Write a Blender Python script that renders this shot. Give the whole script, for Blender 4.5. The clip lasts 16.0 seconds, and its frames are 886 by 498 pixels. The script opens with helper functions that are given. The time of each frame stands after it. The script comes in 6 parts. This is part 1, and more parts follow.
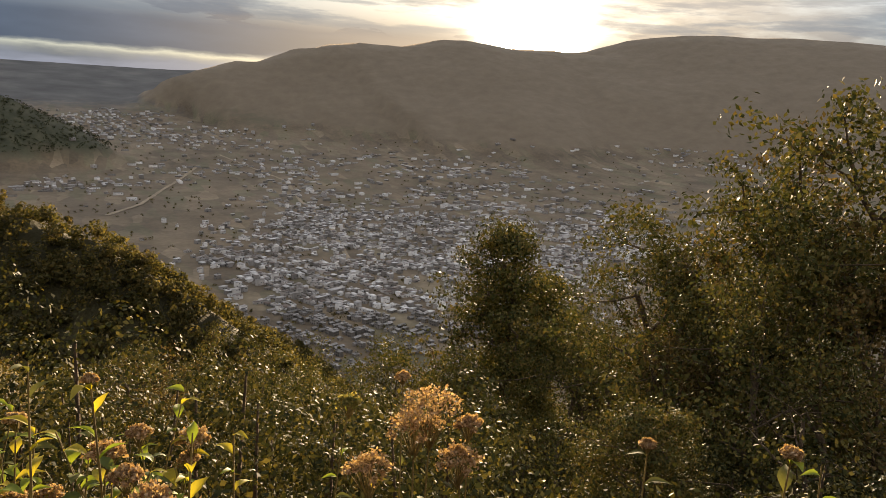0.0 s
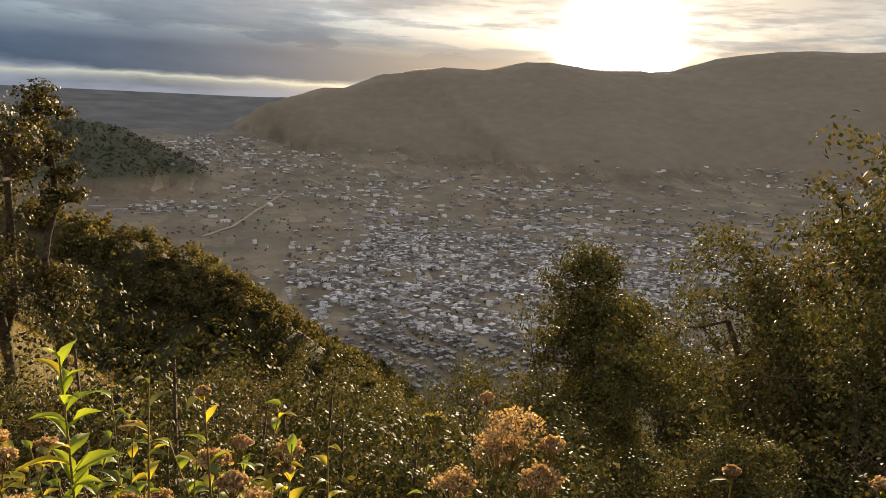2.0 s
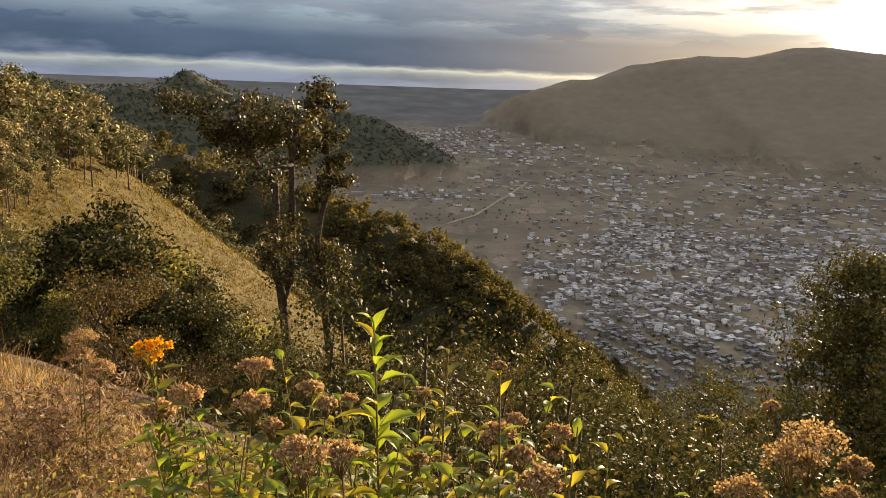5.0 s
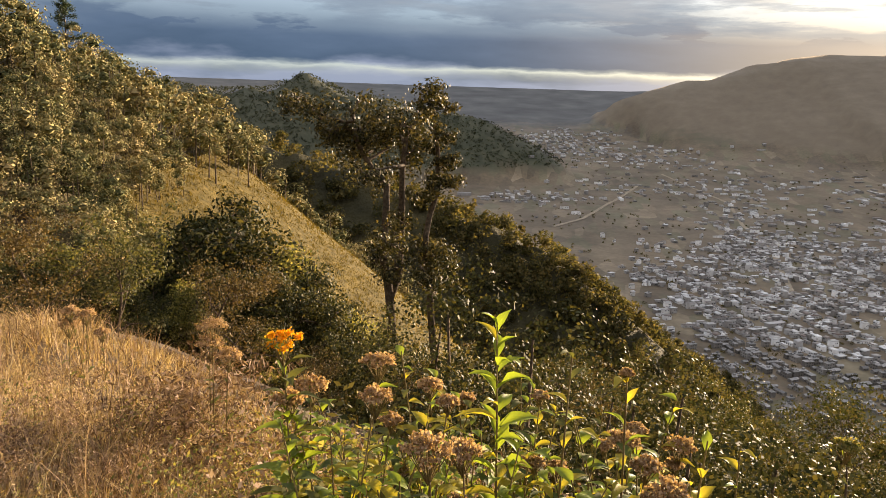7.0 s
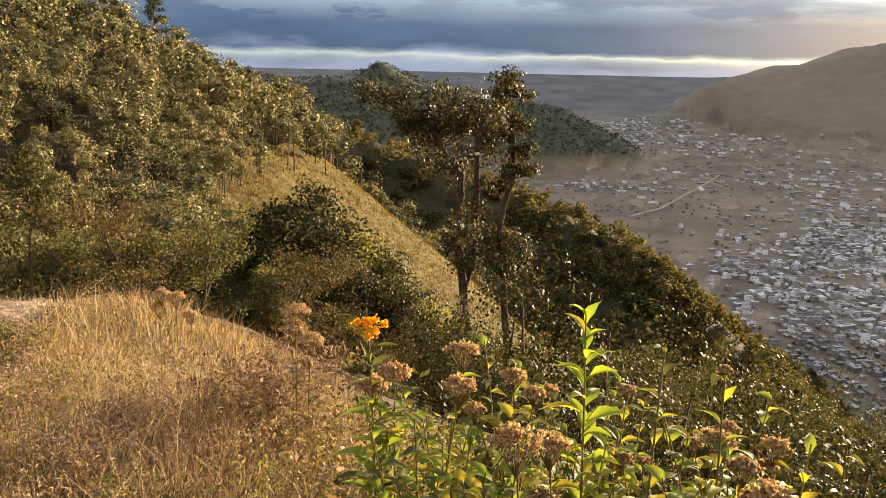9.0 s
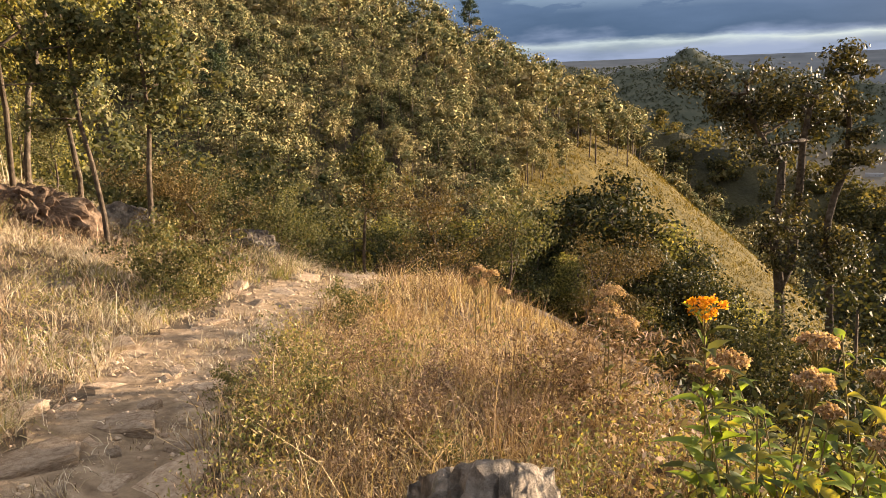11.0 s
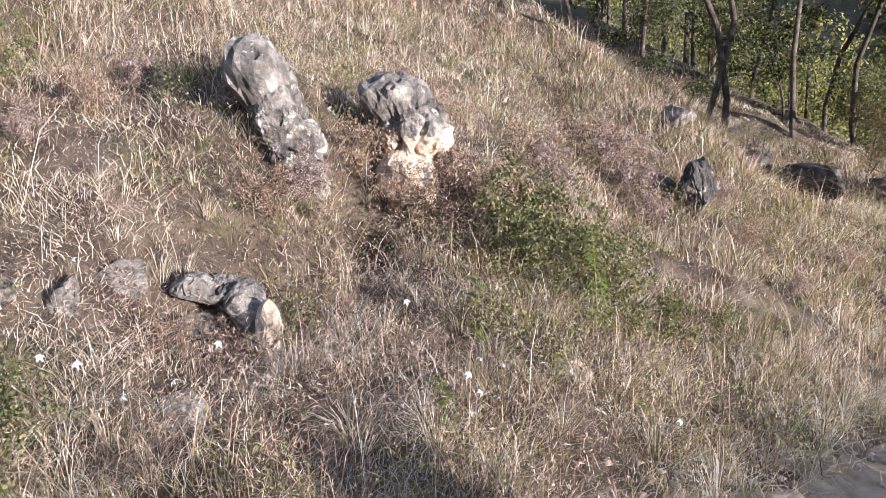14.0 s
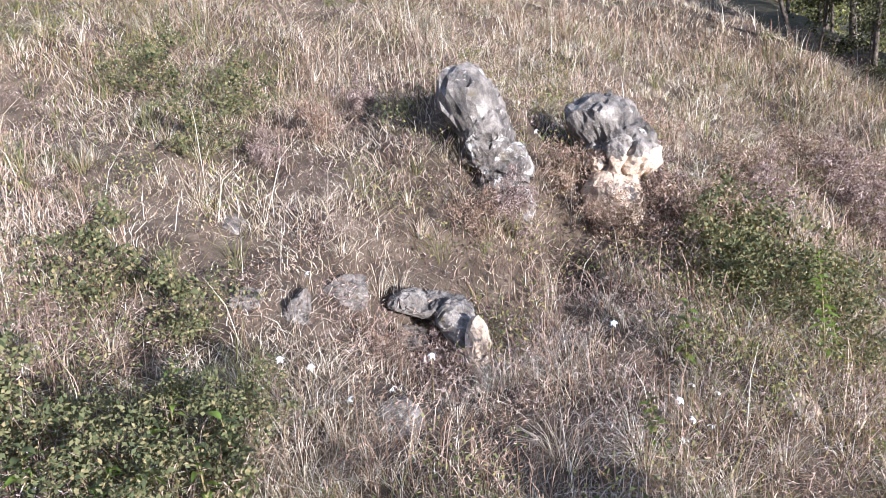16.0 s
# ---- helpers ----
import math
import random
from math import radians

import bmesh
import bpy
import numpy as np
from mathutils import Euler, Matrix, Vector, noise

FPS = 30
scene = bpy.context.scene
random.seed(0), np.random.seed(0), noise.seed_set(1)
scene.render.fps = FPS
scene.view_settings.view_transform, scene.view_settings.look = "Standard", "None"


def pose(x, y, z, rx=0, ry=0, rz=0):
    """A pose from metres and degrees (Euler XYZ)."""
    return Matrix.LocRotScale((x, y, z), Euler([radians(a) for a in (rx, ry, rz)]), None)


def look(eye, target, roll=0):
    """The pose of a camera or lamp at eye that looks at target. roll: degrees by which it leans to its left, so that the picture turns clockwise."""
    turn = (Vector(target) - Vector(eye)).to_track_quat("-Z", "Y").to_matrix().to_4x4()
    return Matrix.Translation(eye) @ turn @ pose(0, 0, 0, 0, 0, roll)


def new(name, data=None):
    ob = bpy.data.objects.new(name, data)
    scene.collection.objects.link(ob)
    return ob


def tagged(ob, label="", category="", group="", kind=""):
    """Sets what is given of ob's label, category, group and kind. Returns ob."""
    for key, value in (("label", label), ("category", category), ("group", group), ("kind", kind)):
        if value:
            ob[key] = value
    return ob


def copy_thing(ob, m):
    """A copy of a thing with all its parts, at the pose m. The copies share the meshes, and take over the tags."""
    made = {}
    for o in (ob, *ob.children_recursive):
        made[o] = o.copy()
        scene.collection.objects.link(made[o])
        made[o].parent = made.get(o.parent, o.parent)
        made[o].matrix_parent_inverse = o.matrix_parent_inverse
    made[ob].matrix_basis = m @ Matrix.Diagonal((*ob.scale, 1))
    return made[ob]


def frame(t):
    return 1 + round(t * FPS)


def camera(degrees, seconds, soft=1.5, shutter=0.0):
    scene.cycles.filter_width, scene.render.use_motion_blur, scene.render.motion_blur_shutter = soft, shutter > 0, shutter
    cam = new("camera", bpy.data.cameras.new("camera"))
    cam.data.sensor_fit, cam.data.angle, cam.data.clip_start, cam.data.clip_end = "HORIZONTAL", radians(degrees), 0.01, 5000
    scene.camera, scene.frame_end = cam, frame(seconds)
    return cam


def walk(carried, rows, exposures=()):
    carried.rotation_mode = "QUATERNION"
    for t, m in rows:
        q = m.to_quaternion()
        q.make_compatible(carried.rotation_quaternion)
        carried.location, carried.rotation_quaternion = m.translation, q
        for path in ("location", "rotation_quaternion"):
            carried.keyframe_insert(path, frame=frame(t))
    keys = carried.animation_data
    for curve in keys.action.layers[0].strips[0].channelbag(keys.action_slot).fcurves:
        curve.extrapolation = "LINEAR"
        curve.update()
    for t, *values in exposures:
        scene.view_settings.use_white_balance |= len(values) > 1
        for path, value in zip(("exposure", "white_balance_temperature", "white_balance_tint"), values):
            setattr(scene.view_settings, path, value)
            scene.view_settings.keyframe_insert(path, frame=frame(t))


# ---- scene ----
cam = camera(62.2, 16.0, 0.85)
PATH = [
    (0, pose(0.513, 0.216, 0.295, 77.58, -3.66, -25.54)),
    (0.5, pose(0.511, 0.196, 0.301, 79.02, -3.46, -25.48)),
    (1, pose(0.492, 0.175, 0.308, 79.52, -3.44, -25.23)),
    (1.5, pose(0.475, 0.148, 0.319, 79.28, -3.27, -22.66)),
    (2, pose(0.467, 0.135, 0.325, 78.94, -2.69, -19.19)),
    (2.5, pose(0.447, 0.115, 0.33, 78.67, -2.37, -16.43)),
    (3, pose(0.437, 0.157, 0.311, 78.47, -2.12, -13.88)),
    (3.5, pose(0.404, 0.152, 0.312, 78.23, -2.2, -10.69)),
    (4, pose(0.365, 0.163, 0.306, 77.91, -2.05, -6.53)),
    (4.2, pose(0.349, 0.148, 0.312, 77.74, -2.02, -5.05)),
    (6.3, pose(0.263, 0.115, 0.305, 77.43, -2.15, 5.13)),
    (6.5, pose(0.254, 0.096, 0.321, 77.4, -2.16, 6.08)),
    (7, pose(0.245, 0.126, 0.306, 77.43, -1.85, 7.79)),
    (7.5, pose(0.234, 0.121, 0.312, 77.24, -1.5, 9.21)),
    (8, pose(0.237, 0.15, 0.299, 77.16, -1.65, 9.57)),
    (8.2, pose(0.229, 0.143, 0.301, 77.09, -1.67, 9.82)),
    (10.3, pose(0.125, 0.15, 0.272, 75.38, 0.17, 25.41)),
    (10.5, pose(0.104, 0.149, 0.252, 75.57, 0.41, 27.64)),
    (11, pose(0.071, 0.166, 0.213, 75.99, 2.15, 36.16)),
    (11.5, pose(0.025, 0.083, 0.246, 76.17, 2.44, 50.55)),
    (12, pose(-0.05, 0.006, 0.195, 78.54, 1.86, 61.56)),
    (12.5, pose(-0.089, -0.046, 0.184, 78.63, 0.88, 64.41)),
    (13, pose(-0.114, -0.111, 0.161, 78.81, 0.86, 68.38)),
    (13.5, pose(-0.106, -0.163, 0.142, 78.6, 1.6, 86.42)),
    (14, pose(-0.118, -0.154, 0.151, 78.47, 2.2, 97.85)),
    (14.5, pose(-0.116, -0.145, 0.159, 78.62, 2.95, 102.33)),
    (15, pose(-0.114, -0.114, 0.153, 79.25, 3.4, 103.95)),
    (15.5, pose(-0.084, -0.121, 0.151, 79.7, 4.51, 109.9)),
    (16, pose(-0.056, -0.197, 0.147, 81.08, 3.96, 112.83))]
walk(cam, PATH, [(0, 1.72, 7000, 12), (4, 1.72, 6900, 12), (7, 2.05, 6700, 12), (11, 2.22, 6300, 12), (12.5, 2.1, 5400, 12), (14, 1.92, 4400, 12), (16, 1.92, 4200, 12)])

# ---- light ----
SUN_AZ, SUN_EL = -32.0, 4.8          # degrees, azimuth counted to the left from +y


def polar(az, r):
    return (-r * math.sin(radians(az)), r * math.cos(radians(az)))


def toward(az, el):
    a, e = radians(az), radians(el)
    return Vector((-math.sin(a) * math.cos(e), math.cos(a) * math.cos(e), math.sin(e)))


sun_way = toward(SUN_AZ, SUN_EL)
sun = new("sun", bpy.data.lights.new("sun", "SUN"))
sun.data.energy, sun.data.angle, sun.data.color = 5.0, radians(0.6), (1.0, 0.77, 0.52)
sun.matrix_world = look((0, 0, 60), Vector((0, 0, 60)) - sun_way)


class Nodes:
    """Short hand for node trees."""

    def __init__(self, tree):
        self.tree = tree
        tree.nodes.clear()

    def add(self, kind, **sets):
        n = self.tree.nodes.new(kind)
        for k, v in sets.items():
            if k in ("operation", "blend_type", "data_type", "noise_dimensions", "feature", "sky_type"):
                exec_set(n, k, v)
            else:
                n.inputs[k.replace("_", " ")].default_value = v
        return n

    def link(self, a, b):
        self.tree.links.new(a, b)

    def math(self, op, a, b=0.5, clamp=False):
        n = self.tree.nodes.new("ShaderNodeMath")
        n.operation, n.use_clamp = op, clamp
        for i, v in enumerate((a, b)):
            if isinstance(v, (int, float)):
                n.inputs[i].default_value = v
            else:
                self.link(v, n.inputs[i])
        return n.outputs[0]

    def mix(self, fac, a, b, kind="MIX"):
        n = self.tree.nodes.new("ShaderNodeMix")
        n.data_type, n.blend_type = "RGBA", kind
        for i, v in ((0, fac), (6, a), (7, b)):
            if isinstance(v, (int, float)):
                n.inputs[i].default_value = v
            elif isinstance(v, tuple):
                n.inputs[i].default_value = (*v[:3], 1)
            else:
                self.link(v, n.inputs[i])
        return n.outputs[2]

    def ramp(self, fac, stops):
        n = self.tree.nodes.new("ShaderNodeValToRGB")
        els = n.color_ramp.elements
        while len(els) < len(stops):
            els.new(0.5)
        for e, (p, c) in zip(els, stops):
            e.position = p
            e.color = (*c, 1) if isinstance(c, tuple) else (c, c, c, 1)
        self.link(fac, n.inputs[0])
        return n.outputs[0]

    def noise(self, vec, scale, detail=4.0, rough=0.55):
        n = self.tree.nodes.new("ShaderNodeTexNoise")
        n.inputs["Scale"].default_value, n.inputs["Detail"].default_value = scale, detail
        n.inputs["Roughness"].default_value = rough
        if vec is not None:
            self.link(vec, n.inputs["Vector"])
        return n.outputs[0]


def exec_set(node, key, value):
    if key == "operation":
        node.operation = value
    elif key == "sky_type":
        node.sky_type = value
    elif key == "feature":
        node.feature = value


def make_world():
    w = bpy.data.worlds.new("evening_sky")
    scene.world = w
    w.use_nodes = True
    n = Nodes(w.node_tree)
    out, bg = n.add("ShaderNodeOutputWorld"), n.add("ShaderNodeBackground")
    n.link(bg.outputs[0], out.inputs[0])
    sky = n.add("ShaderNodeTexSky", sky_type="NISHITA")
    sky.sun_disc, sky.sun_elevation, sky.sun_rotation = False, radians(SUN_EL), radians(-SUN_AZ)
    sky.altitude, sky.dust_density = 2000, 1.5
    co = n.add("ShaderNodeTexCoord").outputs["Generated"]
    sep = n.add("ShaderNodeSeparateXYZ")
    n.link(co, sep.inputs[0])
    z = sep.outputs[2]
    # cloud field, flattened towards the horizon
    flat = n.add("ShaderNodeCombineXYZ")
    n.link(sep.outputs[0], flat.inputs[0])
    n.link(sep.outputs[1], flat.inputs[1])
    n.link(n.math("MULTIPLY", z, 4.5), flat.inputs[2])
    big = n.noise(flat.outputs[0], 3.2, 6, 0.55)
    fine = n.noise(flat.outputs[0], 9.0, 8, 0.6)
    # glow of the sun through thin cloud
    dot = n.add("ShaderNodeVectorMath", operation="DOT_PRODUCT")
    n.link(co, dot.inputs[0])
    dot.inputs[1].default_value = sun_way
    d = n.math("MAXIMUM", dot.outputs["Value"], 0.0)
    core = n.math("MULTIPLY", n.math("POWER", d, 1500.0), 80.0)
    halo = n.math("MULTIPLY", n.math("POWER", d, 190.0), 0.55)
    wide = n.math("MULTIPLY", n.math("POWER", d, 14.0), 0.24)
    # how closed the deck is: a clear strip low over the horizon, a dense bank above it, broken cloud higher up
    wob = n.math("MULTIPLY", n.math("SUBTRACT", fine, 0.5), 0.022)
    zz = n.math("ADD", z, wob)
    bank = n.ramp(zz, [(0.0, 0.95), (0.009, 0.9), (0.015, 0.6), (0.0195, 0.12), (0.025, 1.0), (0.075, 1.0), (0.105, 0.7), (1.0, 0.7)])
    thin = n.ramp(n.math("ADD", n.math("MULTIPLY", big, 0.6), n.math("MULTIPLY", fine, 0.4)), [(0.40, 0.0), (0.54, 1.0)])
    low = n.ramp(z, [(0.06, 1.0), (0.12, 0.0)])
    closed = n.math("MAXIMUM", thin, low)
    mask = n.math("MULTIPLY", bank, closed, True)
    openness = n.math("SUBTRACT", 1.0, n.math("MULTIPLY", halo, 0.30), True)
    mask = n.math("MULTIPLY", mask, n.math("ADD", n.math("MULTIPLY", openness, 0.9), 0.1), True)
    lumps = n.noise(flat.outputs[0], 5.0, 5, 0.5)
    level = n.math("ADD", z, n.math("MULTIPLY", n.math("SUBTRACT", n.math("ADD", n.math("MULTIPLY", lumps, 0.7), n.math("MULTIPLY", fine, 0.3)), 0.5), 0.16))
    tint = n.ramp(level, [(0.0, (0.075, 0.090, 0.125)), (0.03, (0.021, 0.034, 0.055)), (0.06, (0.028, 0.043, 0.068)), (0.10, (0.043, 0.060, 0.085)), (0.15, (0.085, 0.095, 0.11)), (0.6, (0.24, 0.25, 0.27))])
    warm = n.mix(n.math("MULTIPLY", wide, 1.3, True), tint, (0.60, 0.45, 0.26))
    clear = n.mix(1.0, n.mix(1.0, sky.outputs[0], (0.012, 0.015, 0.02), "MULTIPLY"), (0.085, 0.10, 0.12), "ADD")
    g1 = n.mix(1.0, (1.0, 0.93, 0.80), n.math("ADD", core, halo), "MULTIPLY")
    g2 = n.mix(1.0, (1.0, 0.74, 0.42), wide, "MULTIPLY")
    glow = n.mix(1.0, g1, g2, "ADD")
    open_sky = n.mix(1.0, clear, glow, "ADD")
    cloud = n.mix(1.0, warm, n.mix(1.0, glow, (0.12, 0.12, 0.12), "MULTIPLY"), "ADD")
    bars = n.add("ShaderNodeCombineXYZ")
    n.link(sep.outputs[0], bars.inputs[0])
    n.link(sep.outputs[1], bars.inputs[1])
    n.link(n.math("MULTIPLY", z, 9.0), bars.inputs[2])
    torn = n.ramp(n.noise(bars.outputs[0], 5.0, 9, 0.62), [(0.47, 0.0), (0.53, 0.55), (0.62, 0.9)])
    torn = n.math("MULTIPLY", torn, n.ramp(z, [(0.055, 0.0), (0.085, 1.0)]))
    shade = n.mix(1.0, n.mix(1.0, tint, (1.7, 1.5, 1.3), "MULTIPLY"), n.mix(1.0, glow, (0.10, 0.085, 0.06), "MULTIPLY"), "ADD")
    n.link(n.mix(n.math("MULTIPLY", torn, 0.85), n.mix(mask, open_sky, cloud), shade), bg.inputs[0])
    bg.inputs[1].default_value = 1.0


make_world()

# ---- materials ----
def material(name, stops, scale=3.0, rough=0.9, bump=0.3, bump_scale=20.0, translucent=0.0, island=0.0, obj_random=0.0,
             stain=0.35, spec=0.2, metal=0.0):
    """A procedural surface: two scales of colour variation, fine relief, optional leaf translucency and per-piece variation."""
    m = bpy.data.materials.new(name)
    m.use_nodes = True
    n = Nodes(m.node_tree)
    out, b = n.add("ShaderNodeOutputMaterial"), n.add("ShaderNodeBsdfPrincipled")
    co = n.add("ShaderNodeTexCoord").outputs["Object"]
    geo = n.add("ShaderNodeNewGeometry")
    if island:
        f = n.math("ADD", n.math("MULTIPLY", geo.outputs["Random Per Island"], island),
                   n.math("MULTIPLY", n.noise(geo.outputs["Position"], scale, 2), 1.0 - island))
    else:
        f = n.noise(geo.outputs["Position"] if obj_random < 0 else co, scale, 6, 0.6)
    col = n.ramp(f, stops)
    big = n.noise(geo.outputs["Position"], scale * 0.13, 3)
    col = n.mix(stain, col, n.ramp(big, [(0.3, 0.45), (0.7, 1.25)]), "MULTIPLY")
    if obj_random > 0:
        r = n.add("ShaderNodeObjectInfo").outputs["Random"]
        col = n.mix(obj_random, col, n.ramp(r, [(0.0, 0.45), (0.5, 0.9), (1.0, 1.4)]), "MULTIPLY")
    n.link(col, b.inputs["Base Color"])
    b.inputs["Roughness"].default_value, b.inputs["Metallic"].default_value = rough, metal
    b.inputs["Specular IOR Level"].default_value = spec
    if bump:
        bp = n.add("ShaderNodeBump")
        bp.inputs["Strength"].default_value, bp.inputs["Distance"].default_value = bump, 0.6 / bump_scale
        n.link(n.noise(co, bump_scale, 6, 0.65), bp.inputs["Height"])
        n.link(bp.outputs[0], b.inputs["Normal"])
    if translucent:
        t, mx = n.add("ShaderNodeBsdfTranslucent"), n.add("ShaderNodeMixShader")
        n.link(n.mix(1.0, col, (1.25, 1.15, 0.55), "MULTIPLY"), t.inputs[0])
        mx.inputs[0].default_value = translucent
        n.link(b.outputs[0], mx.inputs[1])
        n.link(t.outputs[0], mx.inputs[2])
        n.link(mx.outputs[0], out.inputs[0])
    else:
        n.link(b.outputs[0], out.inputs[0])
    return m


# soil colour darkened to paint shade into the gaps between the grass
M_SOIL = material("dry_soil", [(0.3, (0.04, 0.027, 0.017)), (0.5, (0.085, 0.06, 0.037)), (0.7, (0.17, 0.122, 0.078))], 5.0, 0.95, 0.6, 14)
M_PATH = material("trodden_path", [(0.3, (0.13, 0.087, 0.052)), (0.5, (0.27, 0.19, 0.115)), (0.7, (0.42, 0.31, 0.20))], 6.0, 0.95, 0.7, 18)
M_LITTER = material("forest_floor", [(0.3, (0.035, 0.03, 0.015)), (0.55, (0.075, 0.06, 0.03)), (0.75, (0.13, 0.10, 0.05))], 0.9, 0.95, 0.5, 4)
M_SLOPE = material("dry_grass_slope", [(0.3, (0.050, 0.039, 0.009)), (0.5, (0.10, 0.074, 0.015)), (0.72, (0.17, 0.118, 0.025))], 2.0, 0.95, 0.8, 6)

def rock_material(name, stops, lichen, pale):
    """Weathered stone: mottled ground colour, rough pitted relief, rings of pale lichen and dark water stains."""
    m = bpy.data.materials.new(name)
    m.use_nodes = True
    n = Nodes(m.node_tree)
    out, b = n.add("ShaderNodeOutputMaterial"), n.add("ShaderNodeBsdfPrincipled")
    co = n.add("ShaderNodeTexCoord").outputs["Object"]
    col = n.ramp(n.noise(co, 7.0, 10, 0.68), stops)
    col = n.mix(0.75, col, n.ramp(n.noise(co, 34.0, 6, 0.7), [(0.32, 0.5), (0.5, 0.95), (0.66, 1.35)]), "MULTIPLY")
    streak = n.add("ShaderNodeVectorMath", operation="MULTIPLY")
    n.link(co, streak.inputs[0])
    streak.inputs[1].default_value = (9.0, 9.0, 2.2)
    col = n.mix(n.ramp(n.noise(streak.outputs[0], 1.0, 5, 0.6), [(0.52, 0.0), (0.64, 0.6)]), col, (0.035, 0.031, 0.03))
    spots = n.math("MULTIPLY", n.ramp(n.noise(co, 12.0, 7, 0.7), [(lichen, 0.0), (lichen + 0.05, 1.0)]), 0.8)
    col = n.mix(spots, col, pale)
    moss = n.ramp(n.noise(co, 5.0, 6, 0.7), [(0.60, 0.0), (0.66, 0.7)])
    col = n.mix(moss, col, (0.15, 0.115, 0.05))
    n.link(col, b.inputs["Base Color"])
    b.inputs["Roughness"].default_value, b.inputs["Specular IOR Level"].default_value = 0.95, 0.12
    bp = n.add("ShaderNodeBump")
    bp.inputs["Strength"].default_value, bp.inputs["Distance"].default_value = 1.0, 0.035
    n.link(n.noise(co, 16.0, 10, 0.72), bp.inputs["Height"])
    n.link(bp.outputs[0], b.inputs["Normal"])
    n.link(b.outputs[0], out.inputs[0])
    return m


M_SLOPE_BLADES = material("golden_slope_grass", [(0.2, (0.05, 0.040, 0.009)), (0.5, (0.105, 0.080, 0.019)), (0.8, (0.20, 0.145, 0.038))], 1.5, 0.8, 0, translucent=0.4, island=0.4, spec=0.1)
M_ROCK = rock_material("weathered_rock", [(0.30, (0.055, 0.045, 0.036)), (0.43, (0.145, 0.12, 0.095)), (0.56, (0.25, 0.208, 0.165)), (0.70, (0.42, 0.355, 0.28))], 0.59, (0.52, 0.45, 0.35))
M_ROCK_DARK = rock_material("lichened_dark_rock", [(0.3, (0.03, 0.025, 0.02)), (0.5, (0.085, 0.07, 0.056)), (0.72, (0.20, 0.165, 0.13))], 0.60, (0.32, 0.29, 0.23))
M_ROCK_PALE = rock_material("broken_pale_rock", [(0.3, (0.32, 0.23, 0.15)), (0.5, (0.60, 0.45, 0.30)), (0.72, (0.76, 0.62, 0.45))], 0.58, (0.76, 0.66, 0.50))
M_ROCK_PITTED = rock_material("pitted_rock", [(0.30, (0.03, 0.024, 0.02)), (0.45, (0.11, 0.09, 0.072)), (0.58, (0.24, 0.20, 0.16)), (0.70, (0.48, 0.42, 0.34))], 0.54, (0.62, 0.56, 0.46))
M_EARTH = material("eroded_earth", [(0.3, (0.05, 0.031, 0.02)), (0.5, (0.13, 0.085, 0.055)), (0.7, (0.26, 0.185, 0.125))], 6.0, 0.95, 1.0, 16)
M_STONE = material("path_stone", [(0.3, (0.26, 0.175, 0.11)), (0.5, (0.43, 0.315, 0.21)), (0.72, (0.58, 0.45, 0.32))], 7.0, 0.9, 0.8, 18, obj_random=0.6)
M_BARK = material("bark", [(0.3, (0.035, 0.026, 0.018)), (0.55, (0.10, 0.075, 0.052)), (0.75, (0.19, 0.15, 0.11))], 9.0, 0.95, 1.0, 30)
M_OAK = material("oak_leaves", [(0.15, (0.035, 0.044, 0.016)), (0.45, (0.085, 0.090, 0.030)), (0.7, (0.145, 0.128, 0.042)), (0.9, (0.21, 0.155, 0.055))], 0.8, 0.6, 0, translucent=0.15, island=0.75, spec=0.08)
# oak leaves darkened to paint backlit shade; the last stop paints sunlit flecks
M_OAK_SHADED = material("shaded_oak_leaves", [(0.15, (0.020, 0.025, 0.010)), (0.5, (0.048, 0.052, 0.019)), (0.75, (0.085, 0.078, 0.028)), (0.95, (0.22, 0.18, 0.05))], 0.8, 0.6, 0, translucent=0.16, island=0.85, spec=0.08)
# the brightest stop is leaf sparkle put into the colour
M_OAK_TALL = material("tall_oak_leaves", [(0.12, (0.018, 0.020, 0.009)), (0.45, (0.050, 0.048, 0.019)), (0.72, (0.10, 0.085, 0.032)), (0.93, (0.22, 0.17, 0.06))], 0.8, 0.55, 0, translucent=0.2, island=0.85, spec=0.15)
M_OAK_GREEN = material("green_leaves", [(0.15, (0.058, 0.066, 0.026)), (0.5, (0.185, 0.18, 0.062)), (0.9, (0.40, 0.34, 0.12))], 0.8, 0.6, 0, translucent=0.52, island=0.75, spec=0.08)
M_GROVE = material("grove_leaves", [(0.15, (0.036, 0.043, 0.019)), (0.5, (0.088, 0.092, 0.040)), (0.9, (0.19, 0.168, 0.076))], 0.8, 0.6, 0, translucent=0.35, island=0.75, spec=0.08)
M_OAK_RUSSET = material("russet_leaves", [(0.15, (0.045, 0.036, 0.016)), (0.5, (0.115, 0.085, 0.036)), (0.9, (0.22, 0.155, 0.065))], 0.8, 0.6, 0, translucent=0.2, island=0.75, spec=0.08)
# blue raised in the stops, putting the hillside's haze into the leaf colour
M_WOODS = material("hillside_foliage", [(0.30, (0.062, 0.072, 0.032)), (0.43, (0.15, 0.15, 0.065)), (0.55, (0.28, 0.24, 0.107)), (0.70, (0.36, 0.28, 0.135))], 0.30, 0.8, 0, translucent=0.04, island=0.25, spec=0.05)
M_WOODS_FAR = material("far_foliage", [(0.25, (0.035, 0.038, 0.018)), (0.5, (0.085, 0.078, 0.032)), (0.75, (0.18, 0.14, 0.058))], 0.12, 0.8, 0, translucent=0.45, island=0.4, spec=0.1)
